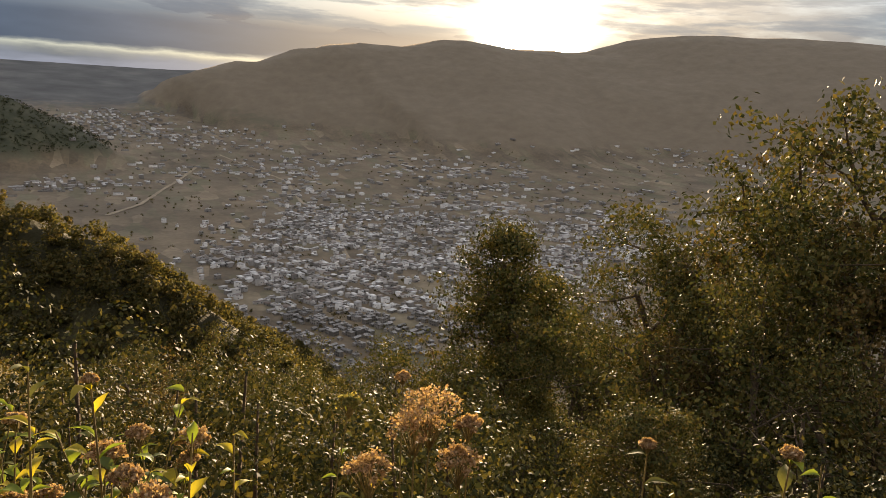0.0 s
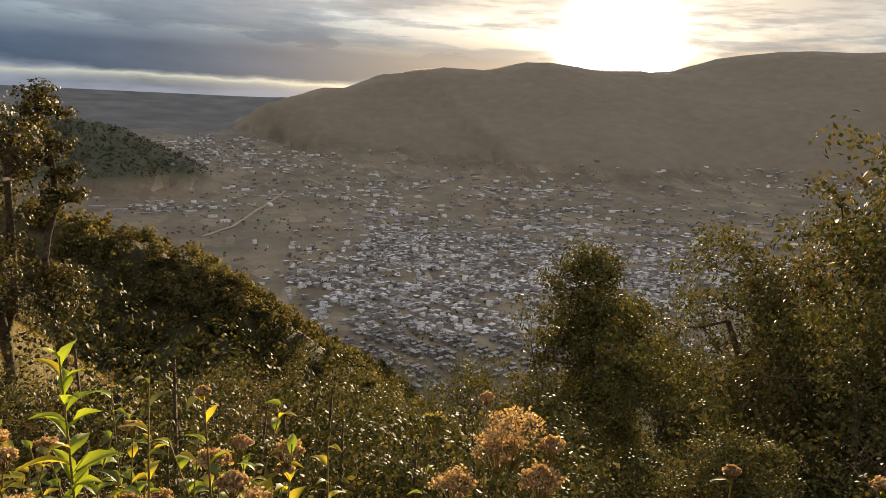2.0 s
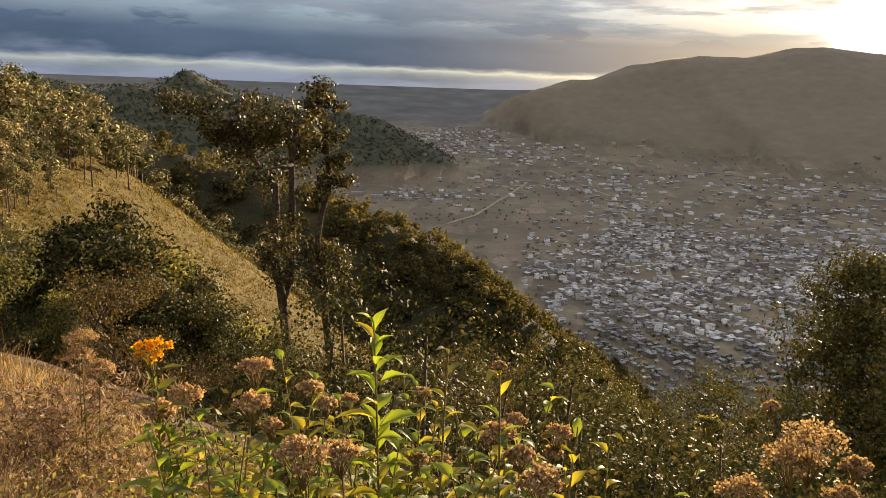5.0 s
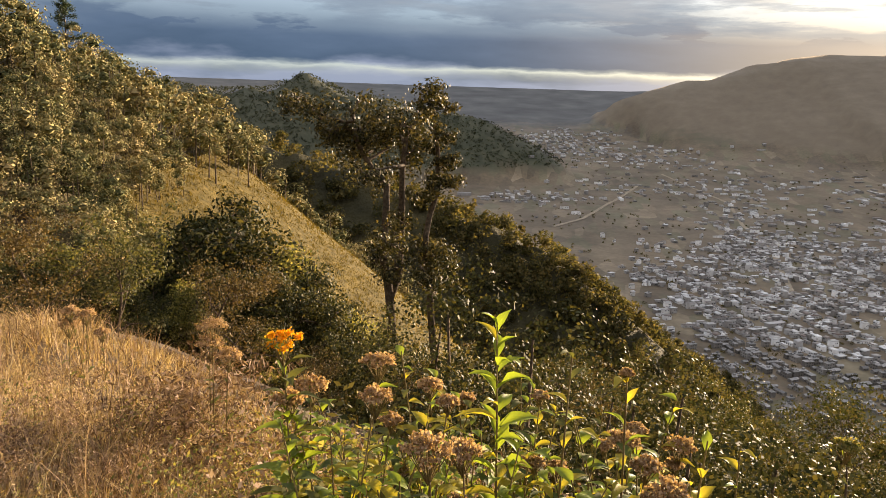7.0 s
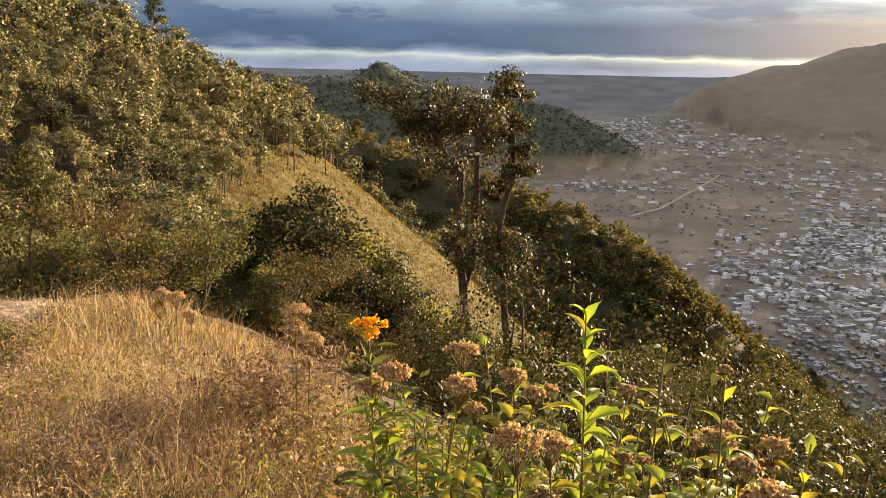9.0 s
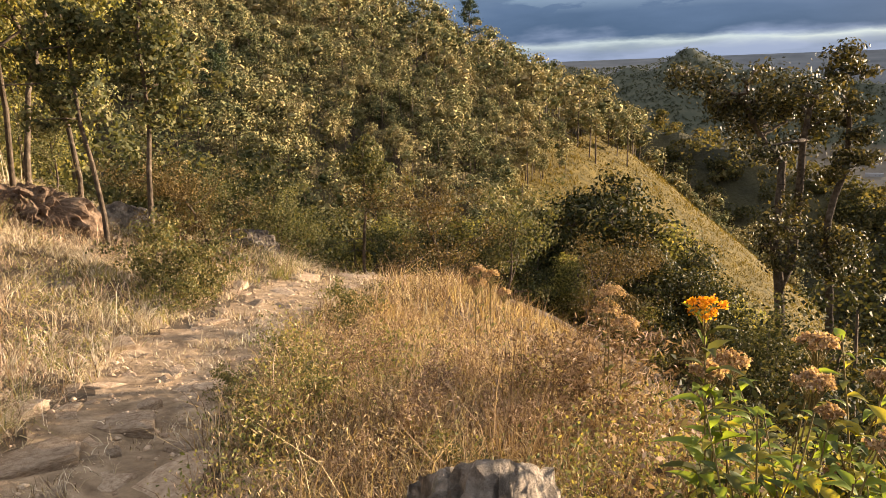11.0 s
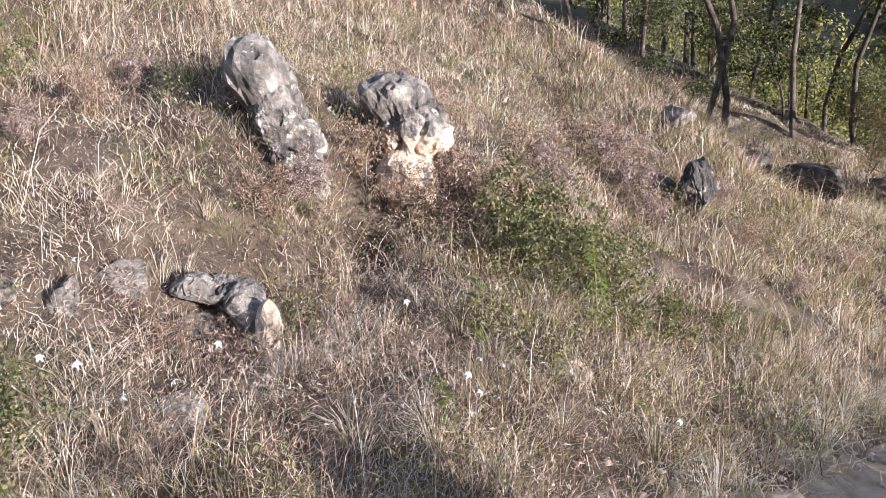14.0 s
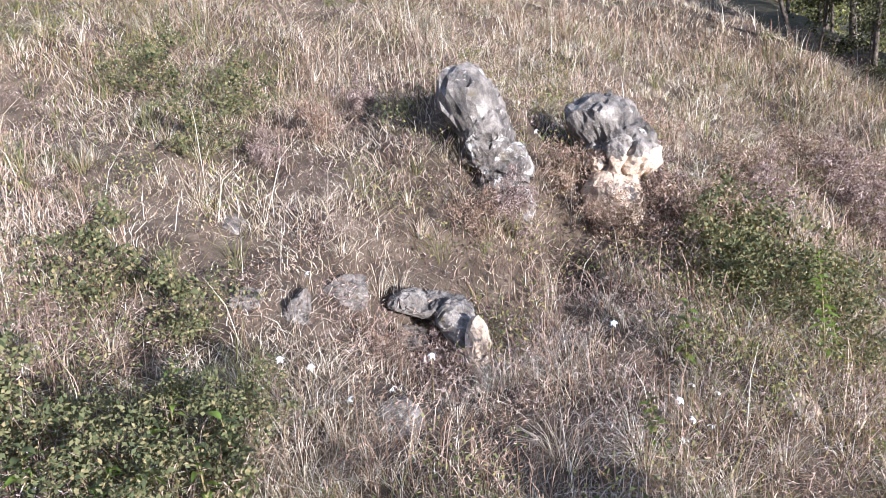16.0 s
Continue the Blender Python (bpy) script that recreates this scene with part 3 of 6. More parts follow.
def make_ground():
    na, nr = 640, 330
    az = np.linspace(0, 2 * np.pi, na, endpoint=False)
    rr = np.concatenate([[0.0], 0.25 * (4950 / 0.25) ** (np.arange(nr) / (nr - 1))])
    A, R = np.meshgrid(az, rr[1:], indexing="ij")
    X, Y = -R * np.sin(A), R * np.cos(A)
    Z = height(X, Y)
    V = np.concatenate([np.stack([X, Y, Z], -1).reshape(-1, 3), [[0, 0, at_height(0, 0)]]])
    i, j = np.meshgrid(np.arange(na), np.arange(nr - 1), indexing="ij")
    k = (i + 1) % na
    quads = np.stack([i * nr + j, i * nr + j + 1, k * nr + j + 1, k * nr + j], -1).reshape(-1, 4)
    c = np.arange(na)
    tris = np.stack([np.full(na, na * nr), c * nr, ((c + 1) % na) * nr], 1)
    x, y = V[quads].mean(1)[:, 0], V[quads].mean(1)[:, 1]
    z = V[quads].mean(1)[:, 2]
    r = np.hypot(x, y)
    d, zp, arc = along(x, y, TRAIL)
    idx = np.zeros(len(quads), int)
    width = 0.50 + 0.35 * value_noise(arc / 0.9, arc * 0, 5) + 0.3 * value_noise(x / 0.35, y / 0.35, 8)
    idx[(np.abs(d) < width) & (r < 60) & (arc < 60.5)] = 1
    idx[(r > 16) & (np.abs(d) > 1.2)] = 2
    idx[grassy(x, y) & (r > 30)] = 3
    floor = valley_floor(r)
    idx[(r > 110)] = 5
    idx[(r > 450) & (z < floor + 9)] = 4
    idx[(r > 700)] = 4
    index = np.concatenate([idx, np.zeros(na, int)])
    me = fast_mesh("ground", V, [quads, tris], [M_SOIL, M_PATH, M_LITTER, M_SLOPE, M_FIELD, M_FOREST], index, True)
    vr = np.hypot(V[:, 0], V[:, 1])
    mount, _, _ = along(V[:, 0], V[:, 1], MOUNTAIN)
    far, _, _ = along(V[:, 0], V[:, 1], FAR_RANGE)
    lift = V[:, 2] - valley_floor(vr)
    scrub = np.clip((lift - 20) / 40, 0, 1) * np.clip((1700 - np.minimum(np.abs(mount), np.abs(far))) / 200, 0, 1) * (vr > 2200)
    hill, _, _ = along(V[:, 0], V[:, 1], PEAK_HILL)
    wooded = np.clip((lift - 5) / 50, 0, 1) * np.clip((900 - np.abs(hill)) / 200, 0, 1) * (vr > 1300)
    # the far plain's painted haze grows with distance from the viewpoint
    for name, w in (("scrub", scrub), ("wooded", wooded), ("haze_tint", np.clip((vr - 3100) / 700, 0, 1) * (1 - scrub))):
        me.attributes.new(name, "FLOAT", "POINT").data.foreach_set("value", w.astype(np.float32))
    tagged(new("ground", me), "dry mountainside and wide valley floor below it", "ground", kind="structure")


make_ground()

# ---- woods on the slopes ----
def crown_cloud(rng, xs, ys, radius, tall, leaves):
    """Leaves of many small trees: each crown a heap of uneven leafy balls, leaves facing outwards."""
    z0 = height(xs, ys, True)
    out, ways, segs, cores = [], [], [], []
    for x, y, z in zip(xs, ys, z0):
        rad, h = radius * rng.uniform(0.6, 1.4), tall * rng.uniform(0.6, 1.3)
        k = rng.integers(4, 8)
        a, q = rng.uniform(0, 6.283, k), rad * 0.75 * np.sqrt(rng.random(k))
        ball = rad * rng.uniform(0.38, 0.66, k)
        up = h * (0.34 + 0.62 * rng.random(k) ** 0.8) * (1 - 0.35 * (q / rad) ** 2) - ball * 0.4
        cl = np.stack([q * np.cos(a) + x, q * np.sin(a) + y, up + z], 1)
        pick = rng.choice(k, leaves, p=ball ** 2 / (ball ** 2).sum())
        way = unit(rng.normal(size=(leaves, 3)) + [0, 0, 0.25])
        out.append(cl[pick] + way * (ball[pick] * (0.80 + 0.32 * rng.random(leaves)))[:, None] * [1, 1, 0.8])
        ways.append(way)
        cores.append(np.concatenate([cl, ball[:, None]], 1))
        segs.append(((x, y, z - 0.5), (x + rng.normal() * 0.2, y, z + h * 0.7), 0.014 * h, 0.005 * h))
    return np.concatenate(out), np.concatenate(ways), segs, np.concatenate(cores)


def scatter(rng, n, test, az, rr):
    """Places in a sector of the plan that pass the test, thickened towards the camera."""
    xs, ys = [], []
    while len(xs) < n:
        a = rng.uniform(*az, 4000)
        r = np.sqrt(rng.uniform(rr[0] ** 2, rr[1] ** 2, 4000))
        x, y = -r * np.sin(np.radians(a)), r * np.cos(np.radians(a))
        ok = test(x, y)
        xs += list(x[ok])
        ys += list(y[ok])
    return np.array(xs[:n]), np.array(ys[:n])


def woods(name, seed, n, test, az, rr, radius, tall, leaves, leaf, mat, label, trunks=True):
    rng = np.random.default_rng(seed)
    xs, ys = scatter(rng, n, test, az, rr)
    pts, ways, segs, cores = crown_cloud(rng, xs, ys, radius, tall, leaves)
    V, F = leaf_quads(rng, pts, leaf, leaf * 0.75, 0.2, face=ways)
    faces, index = [F], np.zeros(len(F), int)
    if trunks and rr[0] >= 30:
        # added cores hidden in each clump, blocking light so the gaps go dark
        shape = np.array([(1, 0, 0), (0, 1, 0), (-1, 0, 0), (0, -1, 0), (0, 0, 1), (0, 0, -1)] + [(a, b, c) for a in (-0.6, 0.6) for b in (-0.6, 0.6) for c in (-0.6, 0.6)], float)
        m = len(cores)
        cv = cores[:, None, :3] + shape[None] * rng.uniform(0.34, 0.54, (m, 14, 1)) * cores[:, None, 3:] * [1, 1, 0.8]
        tri = []
        for k in range(8):
            p = shape[6 + k]
            i, j, l = (0 if p[0] > 0 else 2), (1 if p[1] > 0 else 3), (4 if p[2] > 0 else 5)
            tri += [(i, j, 6 + k), (j, l, 6 + k), (l, i, 6 + k)]
        cf = ((np.arange(m) * 14)[:, None, None] + np.array(tri)[None]).reshape(-1, 3)
        faces.append(cf + len(V))
        V = np.concatenate([V, cv.reshape(-1, 3)])
        index = np.concatenate([index, np.zeros(len(cf), int)])
    if trunks:
        tv, tf = tubes(segs, 4)
        faces.append(tf + len(V))
        V = np.concatenate([V, tv])
        index = np.concatenate([index, np.ones(len(tf), int)])
    ob = new(name, fast_mesh(name, V, faces, [mat, M_BARK], index))
    return tagged(ob, label, "trees", kind="stuff")


def on_flank(x, y):
    t, _, arc = along(x, y, TRAIL)
    clear = value_noise(x / 9, y / 9, 2) < -0.40
    return (x < -14) & (y > 20) & (y < 92) & ((np.abs(t) > 5) | (arc > 66)) & ~(grassy(x, y) & (x > -27)) & ~clear


def on_ridge(x, y):
    d, _, s = along(x, y, WOODED_RIDGE)
    return (d > -40) & (d < 120)


def on_peak(x, y):
    d, _, s = along(x, y, PEAK_HILL)
    return (np.abs(d) < 480) & (height(x, y, False) > valley_floor(np.hypot(x, y)) + 35)


def below_home(x, y):
    d, _, _ = along(x, y, TRAIL)
    return (d > 62) & ((x > 0) | (y > 110))


woods("hillside_woods", 11, 760, lambda x, y: on_flank(x, y) & (np.hypot(x, y) < 64), (5, 82), (30, 64), 1.05, 4.2, 500, 0.115, M_WOODS, "sunlit oak scrub on the near hillside")
woods("hillside_woods", 15, 1400, lambda x, y: on_flank(x, y) & (x > -125), (5, 75), (64, 165), 1.5, 5.4, 240, 0.24, M_WOODS, "dense sunlit oak scrub covering the hillside")
woods("grove_woods", 17, 70, lambda x, y: along(x, y, TRAIL)[0] < -4.5, (64, 104), (14, 30), 1.15, 4.6, 700, 0.09, M_OAK_GREEN, "leafy young oaks growing thickly up the hillside")
woods("grove_woods", 18, 42, lambda x, y: np.abs(along(x, y, TRAIL)[0]) > 1.6, (38, 66), (17, 31), 1.45, 3.6, 900, 0.12, M_GROVE, "rounded oak scrub in the gully beside the path")
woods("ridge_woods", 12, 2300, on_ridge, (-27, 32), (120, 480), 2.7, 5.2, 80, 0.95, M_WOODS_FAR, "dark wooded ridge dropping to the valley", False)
woods("ridge_woods", 16, 900, lambda x, y: (np.abs(along(x, y, WOODED_RIDGE)[0] - 18) < 30), (-27, 9), (170, 480), 2.5, 5.8, 90, 0.85, M_WOODS_FAR, "sunlit trees along the crest of the ridge", False)
woods("peak_woods", 13, 9000, on_peak, (-7, 34), (1900, 3000), 6.5, 5.5, 12, 3.4, M_WOODS_PEAK, "dark forest on the distant hill", False)
woods("brink_woods", 19, 250, lambda x, y: (along(x, y, TRAIL)[0] > 5.5) & (np.hypot(x - 8.9, y - 8.8) > 2.6) & (np.hypot(x - 6.5, y - 6.4) > 2.2), (-66, 13), (10, 27), 1.2, 3.1, 760, 0.08, M_OAK_SHADED, "dark leafy scrub trees on the slope below the brink")
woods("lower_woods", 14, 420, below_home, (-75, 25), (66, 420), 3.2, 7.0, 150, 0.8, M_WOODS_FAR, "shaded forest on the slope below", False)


# ---- single trees ----
def tree_parts(seed, h, lean=0.06, crown_from=0.4, spread=0.3, leaves=5000, leaf=0.11, forks=1, puff=0.34, wave=0.13, girth=0.021, slim=0.6):
    """Limbs and leaf places of a broadleaved tree of height h."""
    rng = np.random.default_rng(seed)
    segs, tips = [], []

    def limb(p, d, length, rad, level):
        steps = 7 if level == 0 else 3
        for i in range(steps):
            d = unit(d + rng.normal(size=3) * (wave if level == 0 else 0.22) + np.array([0, 0, 0.05]))
            q = p + d * length / steps
            r1 = rad * (1 - 0.75 * (i + 1) / steps) if level else rad * (1 - 0.55 * (i + 1) / steps)
            segs.append((p, q, rad * (1 - (0.75 if level else 0.55) * i / steps), r1))
            frac = (i + 1) / steps
            if level < 2 and (level > 0 or frac > crown_from - 0.1):
                for _ in range(int(rng.integers(1, 3)) if level == 0 else 2):
                    side = unit(rng.normal(size=3) * [1, 1, 0.35] + [0, 0, 0.3])
                    limb(q, unit(side + d * 0.35), length * (spread if level == 0 else 0.5) * rng.uniform(0.6, 1.25), r1 * 0.6, level + 1)
            if level > 0:
                tips.append(q)
            p = q
        tips.append(p)

    for k in range(forks):
        base = np.array([0.0, 0, -0.4])
        tilt = np.array([rng.normal() * lean, rng.normal() * lean, 1.0]) if forks == 1 else np.array([0.16 * (k * 2 - 1), 0.05, 1.0])
        limb(base, unit(tilt), h * 0.92 * (1 - 0.12 * k) + 0.4, girth * h, 0)
    tips = np.array(tips)
    tips = tips[tips[:, 2] > h * crown_from * 0.85]
    pick = rng.integers(0, len(tips), leaves)
    size = puff * h * 0.17
    pts = tips[pick] + unit(rng.normal(size=(leaves, 3))) * (rng.random((leaves, 1)) ** 0.6) * size * [1.15, 1.15, 0.8]
    fit = h / np.percentile(pts[:, 2], 99.3)
    V, F = leaf_quads(rng, pts * fit, leaf, leaf * slim, 0.5, face=unit(pts - tips[pick]) * 0.8)
    tv, tf = tubes(segs, 5)
    return (tv * fit, tf), (V, F)


def tree(name, seed, h, mat, bark, label, **kw):
    (tv, tf), (lv, lf) = tree_parts(seed, h, **kw)
    ob = tagged(new(name), label, "tree")
    part_mesh("trunk", fast_mesh("trunk", tv, [tf], bark, smooth=True), ob)
    part_mesh("crown", fast_mesh("crown", lv, [lf], mat), ob)
    return ob


def plant(ob, az, r, turn=0.0, scale=1.0, sink=0.0, first=False):
    x, y = polar(az, r)
    if not first:
        scale /= ob.scale[0]
    m = pose(x, y, at_height(x, y) - sink, 0, 0, turn) @ Matrix.Scale(scale, 4)
    if first:
        ob.matrix_basis = m
        return ob
    return copy_thing(ob, m)



def clump_tree(name, label, mat, bark, stems, clumps, leaves, leaf, seed, girth=0.2, deep=0.8):
    """A tree grown from stems (side, height) and leafy clumps (side, height, radius), each clump on its own crooked limb."""
    rng = np.random.default_rng(seed)
    segs, spots, pts, ways = [], [], [], []
    for stem in stems:
        p = [np.array([a, 1.2 * girth * math.sin(1.3 * i + seed), b]) for i, (a, b) in enumerate(stem)]
        for i, (a, b) in enumerate(zip(p, p[1:])):
            f0, f1 = 1 - 0.8 * i / len(p), 1 - 0.8 * (i + 1) / len(p)
            mid = (a + b) / 2 + rng.normal(size=3) * [0.07, 0.07, 0.0] * np.linalg.norm(b - a) * 0.6
            segs += [(a, mid, girth * f0, girth * (f0 + f1) / 2), (mid, b, girth * (f0 + f1) / 2, girth * f1)]
            spots += [a * (1 - u) + b * u for u in np.linspace(0, 1, 8)]
    spots = np.array(spots)
    whole = [(a, rng.normal() * deep, b, r) for a, b, r in clumps]
    whole += [(a + rng.normal() * 0.3, rng.normal() * deep * 1.6, b - abs(rng.normal()) * 0.3, r * 0.8) for a, b, r in clumps if rng.random() < 0.6]
    for a, y, b, r in whole:
        c = np.array([a, y, b])
        low = spots[spots[:, 2] < b + 0.1] if (spots[:, 2] < b + 0.1).any() else spots
        root = low[np.argmin(np.linalg.norm(low - c, axis=1))]
        mid = (root + c) / 2 + rng.normal(size=3) * 0.12 * np.linalg.norm(c - root)
        segs += [(root, mid, girth * 0.3, girth * 0.2), (mid, c, girth * 0.2, girth * 0.1)]
        tufts = c + unit(rng.normal(size=(9, 3))) * r * 0.7 * [1, 1, 0.75]
        segs += [(c, q, girth * 0.09, girth * 0.03) for q in tufts]
        k = int(leaves * (r / np.mean([q[3] for q in whole])) ** 2)
        pick = rng.integers(0, 9, k)
        way = unit(rng.normal(size=(k, 3)))
        pts.append(tufts[pick] + way * (rng.random((k, 1)) ** 0.55) * r * 0.72 * [1, 1, 0.7])
        ways.append(unit(way + 0.6 * unit(tufts[pick] - c)))
    V, F = leaf_quads(rng, np.concatenate(pts), leaf, leaf * 0.55, 0.5, face=np.concatenate(ways) * 0.6)
    ob = tagged(new(name), label, "tree")
    tv, tf = tubes(segs, 6)
    part_mesh("trunk", fast_mesh("trunk", tv, [tf], bark, smooth=True), ob)
    part_mesh("crown", fast_mesh("crown", V, [F], mat), ob)
    return ob


def rounded(seed, top, low, wide, n, r):
    """Clumps spread over a full, uneven crown."""
    rng = np.random.default_rng(seed)
    out = []
    for i in range(n):
        f = (i + 0.5) / n
        z = low + (top - low) * f
        x = rng.uniform(-1, 1) * wide * math.sqrt(max(0.05, 1 - (2 * f - 0.9) ** 2))
        out.append((x, z - r * 0.7 * f, r * rng.uniform(0.7, 1.25)))
    return out


OAKS = [tree("oak_tree", 41, 10.0, M_OAK, M_BARK, "slender oak with an uneven olive-brown crown on the slope", leaves=6400, leaf=0.125, crown_from=0.42, spread=0.34),
        tree("oak_tree", 42, 10.0, M_OAK_RUSSET, M_BARK, "leaning oak with russet-brown leaves on the slope", leaves=6400, leaf=0.125, crown_from=0.35, spread=0.40, lean=0.12),
        tree("oak_tree", 43, 10.0, M_OAK, M_BARK, "olive-green broadleaved tree with a dense rounded crown", leaves=7000, leaf=0.125, crown_from=0.22, spread=0.42, puff=0.5)]
# the two tall oaks standing over the drop
BROAD_CLUMPS = [(-2.8, 14.15, 0.62), (-2.1, 13.9, 0.75), (-1.8, 13.3, 0.7), (-1.2, 13.3, 0.95), (-0.3, 13.8, 1.0), (-0.85, 12.5, 0.9), (0.2, 13.0, 0.95), (0.65, 13.55, 0.8),
                (1.0, 12.75, 0.65), (0.0, 11.5, 0.65), (0.55, 12.2, 0.75), (-0.05, 10.1, 0.65), (0.45, 10.35, 0.55), (0.35, 8.9, 0.7), (-0.25, 9.25, 0.45), (-0.8, 14.25, 0.4)]
SLIM_CLUMPS = [(0.07, 14.85, 0.55), (0.5, 14.65, 0.36), (0.0, 14.3, 0.5), (0.56, 13.6, 0.5), (0.3, 13.1, 0.42), (0.83, 12.1, 0.42), (0.5, 12.1, 0.5), (0.0, 11.5, 0.45),
               (0.68, 12.6, 0.36), (0.38, 9.5, 0.8), (-0.07, 9.75, 0.55), (0.86, 9.15, 0.55), (0.23, 8.7, 0.5)]
TALL = [clump_tree("tall_oak", "tall slim oak with clumped olive leaves above the drop", M_OAK_TALL, M_BARK,
                   [[(0.45, -0.5), (0.4, 3.0), (0.37, 6.8), (0.28, 8.0), (0.06, 10.2), (0.38, 11.6), (0.38, 13.0), (0.07, 14.3), (0.06, 14.8)]], SLIM_CLUMPS, 330, 0.13, 44, 0.17, 0.45),
        clump_tree("tall_oak", "forked oak with a broad dark crown above the drop", M_OAK_TALL, M_BARK,
                   [[(0.3, -0.5), (0.2, 3.0), (0.15, 7.8), (-0.13, 9.4), (0.0, 10.9), (0.0, 11.5), (-0.86, 12.7), (-1.2, 13.5), (-2.4, 13.9)], [(0.15, 7.8), (0.45, 9.0), (0.5, 11.0), (0.6, 13.2)]],
                   BROAD_CLUMPS, 360, 0.13, 45, 0.2, 0.9),
        clump_tree("tall_oak", "tall dense tree rising from the canopy below", M_OAK, M_BARK, [[(0, -0.3), (0.05, 3), (0, 6), (0.1, 9.3)]], rounded(46, 9.9, 5.3, 0.85, 24, 0.62), 420, 0.1, 46, 0.12, 0.5)]


def crown_to(ob, az, r, el, turn, first=False):
    """The tree, or a copy, scaled so that its top reaches the elevation el, seen from the camera's height."""
    x, y = polar(az, r)
    ground = at_height(x, y) - 0.3
    top = 0.3 + r * math.tan(radians(el))
    plant(ob, az, r, turn, max(top - ground, 2.0) / 10.0, 0.3, first)


for k, az in ((0, 8.3), (1, 11.3)):
    x, y = polar(az, 24.0)
    TALL[k].matrix_basis = pose(x, y, min(-14.5, at_height(x, y)), 0, 0, az)
plant(OAKS[0], 38.0, 21.0, 60, 0.42, 0.3, True)
plant(OAKS[1], 42.0, 20.0, 20, 0.40, 0.3, True)
plant(OAKS[2], 20.2, 19.0, 75, 0.40, 0.2, True)
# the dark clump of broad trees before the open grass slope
THICKET = [clump_tree("broad_oak", "broad dark oak with a full olive crown below the brow", M_OAK_SHADED, M_BARK, [[(0, -0.3), (0.1, 2.5), (-0.1, 5), (0, 8)], [(0.1, 2.5), (1.0, 5), (1.2, 7)]],
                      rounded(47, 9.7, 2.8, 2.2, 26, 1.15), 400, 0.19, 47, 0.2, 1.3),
           clump_tree("broad_oak", "broad oak with sunlit yellow-green leaves below the brow", M_OAK_GREEN, M_BARK, [[(0, -0.3), (0.2, 3), (0, 6), (0.1, 8)]],
                      rounded(48, 9.7, 2.0, 2.6, 22, 1.3), 400, 0.19, 48, 0.18, 1.5)]
for i, (k, az, r, el, turn) in enumerate(((0, 23.2, 17.0, -8.0, 30), (1, 19.8, 16.4, -11.5, 140), (0, 27.6, 17.0, -11.2, 200), (0, 21.6, 14.0, -13.0, 250), (1, 25.6, 13.6, -14.5, 310), (0, 17.4, 14.8, -15.5, 80),
                                         (0, 30.6, 17.5, -12.2, 110), (1, 34.0, 18.5, -11.0, 20), (0, 37.5, 18.0, -12.0, 270), (1, 41.5, 18.5, -11.0, 170), (0, 31.5, 13.5, -17.0, 75), (0, 15.6, 15.0, -19.0, 230),
                                         (0, 46, 20, -9.5, 150), (0, 18.6, 14.0, -15.0, 300), (1, 20.6, 13.2, -17.5, 120), (0, 28.6, 14.6, -15.5, 340), (0, 35.5, 15.5, -14.5, 95), (0, 17.5, 15.5, -13.4, 15), (1, 14.4, 15.5, -16.3, 65), (0, 12.7, 16.0, -18.3, 200), (0, 10.4, 17.0, -20.2, 130), (0, 7.8, 17.5, -22, 275))):
    crown_to(THICKET[k], az, r, el, turn, i < 2)


def lower_trees():
    rng = random.Random(5)
    crown_to(TALL[2], -32.3, 36, -8.9, 0, True)
    # tall trees on the shoulder to the right of the view over the town, then the canopy below the brink
    for az, r, el, k in ((-55, 26, 1.4, 0), (-52.2, 27, -1.5, 1), (-49.5, 25, -4, 0), (-58, 23, -3, 2), (-47, 27, -9.5, 1), (-44.2, 30, -8.3, 0),
                         (-41, 30, -13.2, 2), (-50.5, 20, -11, 2), (-54, 19, -9, 2), (-46, 21, -14.5, 2), (-60, 20, -5, 1), (-57, 17, -12, 2),
                         (-35.4, 38, -13.2, 5), (-28.9, 38, -14.5, 2), (-37.5, 30, -16.5, 2), (-63, 21, -2, 0), (-43, 24, -15.5, 2), (-48.5, 22, -12.5, 1), (-52, 22, -8, 2), (-56, 22, -6, 0), (-39, 26, -17.5, 2), (-45, 26, -12, 0), (-47.5, 25, -7.5, 2)):
        crown_to((OAKS + TALL)[k], az, r, el, rng.uniform(0, 360))
    for i in range(34):
        az, r = 7 - i * 1.42 + rng.uniform(-0.8, 0.8), rng.uniform(27, 52)
        crown_to(OAKS[rng.choice((0, 1, 2, 2))], az, r, -20.4 + rng.uniform(-1.6, 0.9), rng.uniform(0, 360))
    for i in range(14):
        az, r = -4 - i * 4.0 + rng.uniform(-1.5, 1.5), rng.uniform(15, 22)
        crown_to(OAKS[rng.choice((1, 2, 2))], az, r, -25 + rng.uniform(-1.5, 1.5), rng.uniform(0, 360))


lower_trees()
ROUND_BUSH = clump_tree("round_shrub", "rounded olive shrub below the brink", M_OAK, M_BARK, [[(0, -0.3), (0.1, 3), (0, 7)]], rounded(51, 9.9, 1.5, 2.5, 30, 1.3), 420, 0.19, 51, 0.2, 1.4)
plant(ROUND_BUSH, -45.2, 12.5, 30, 0.31, 0.2, True)

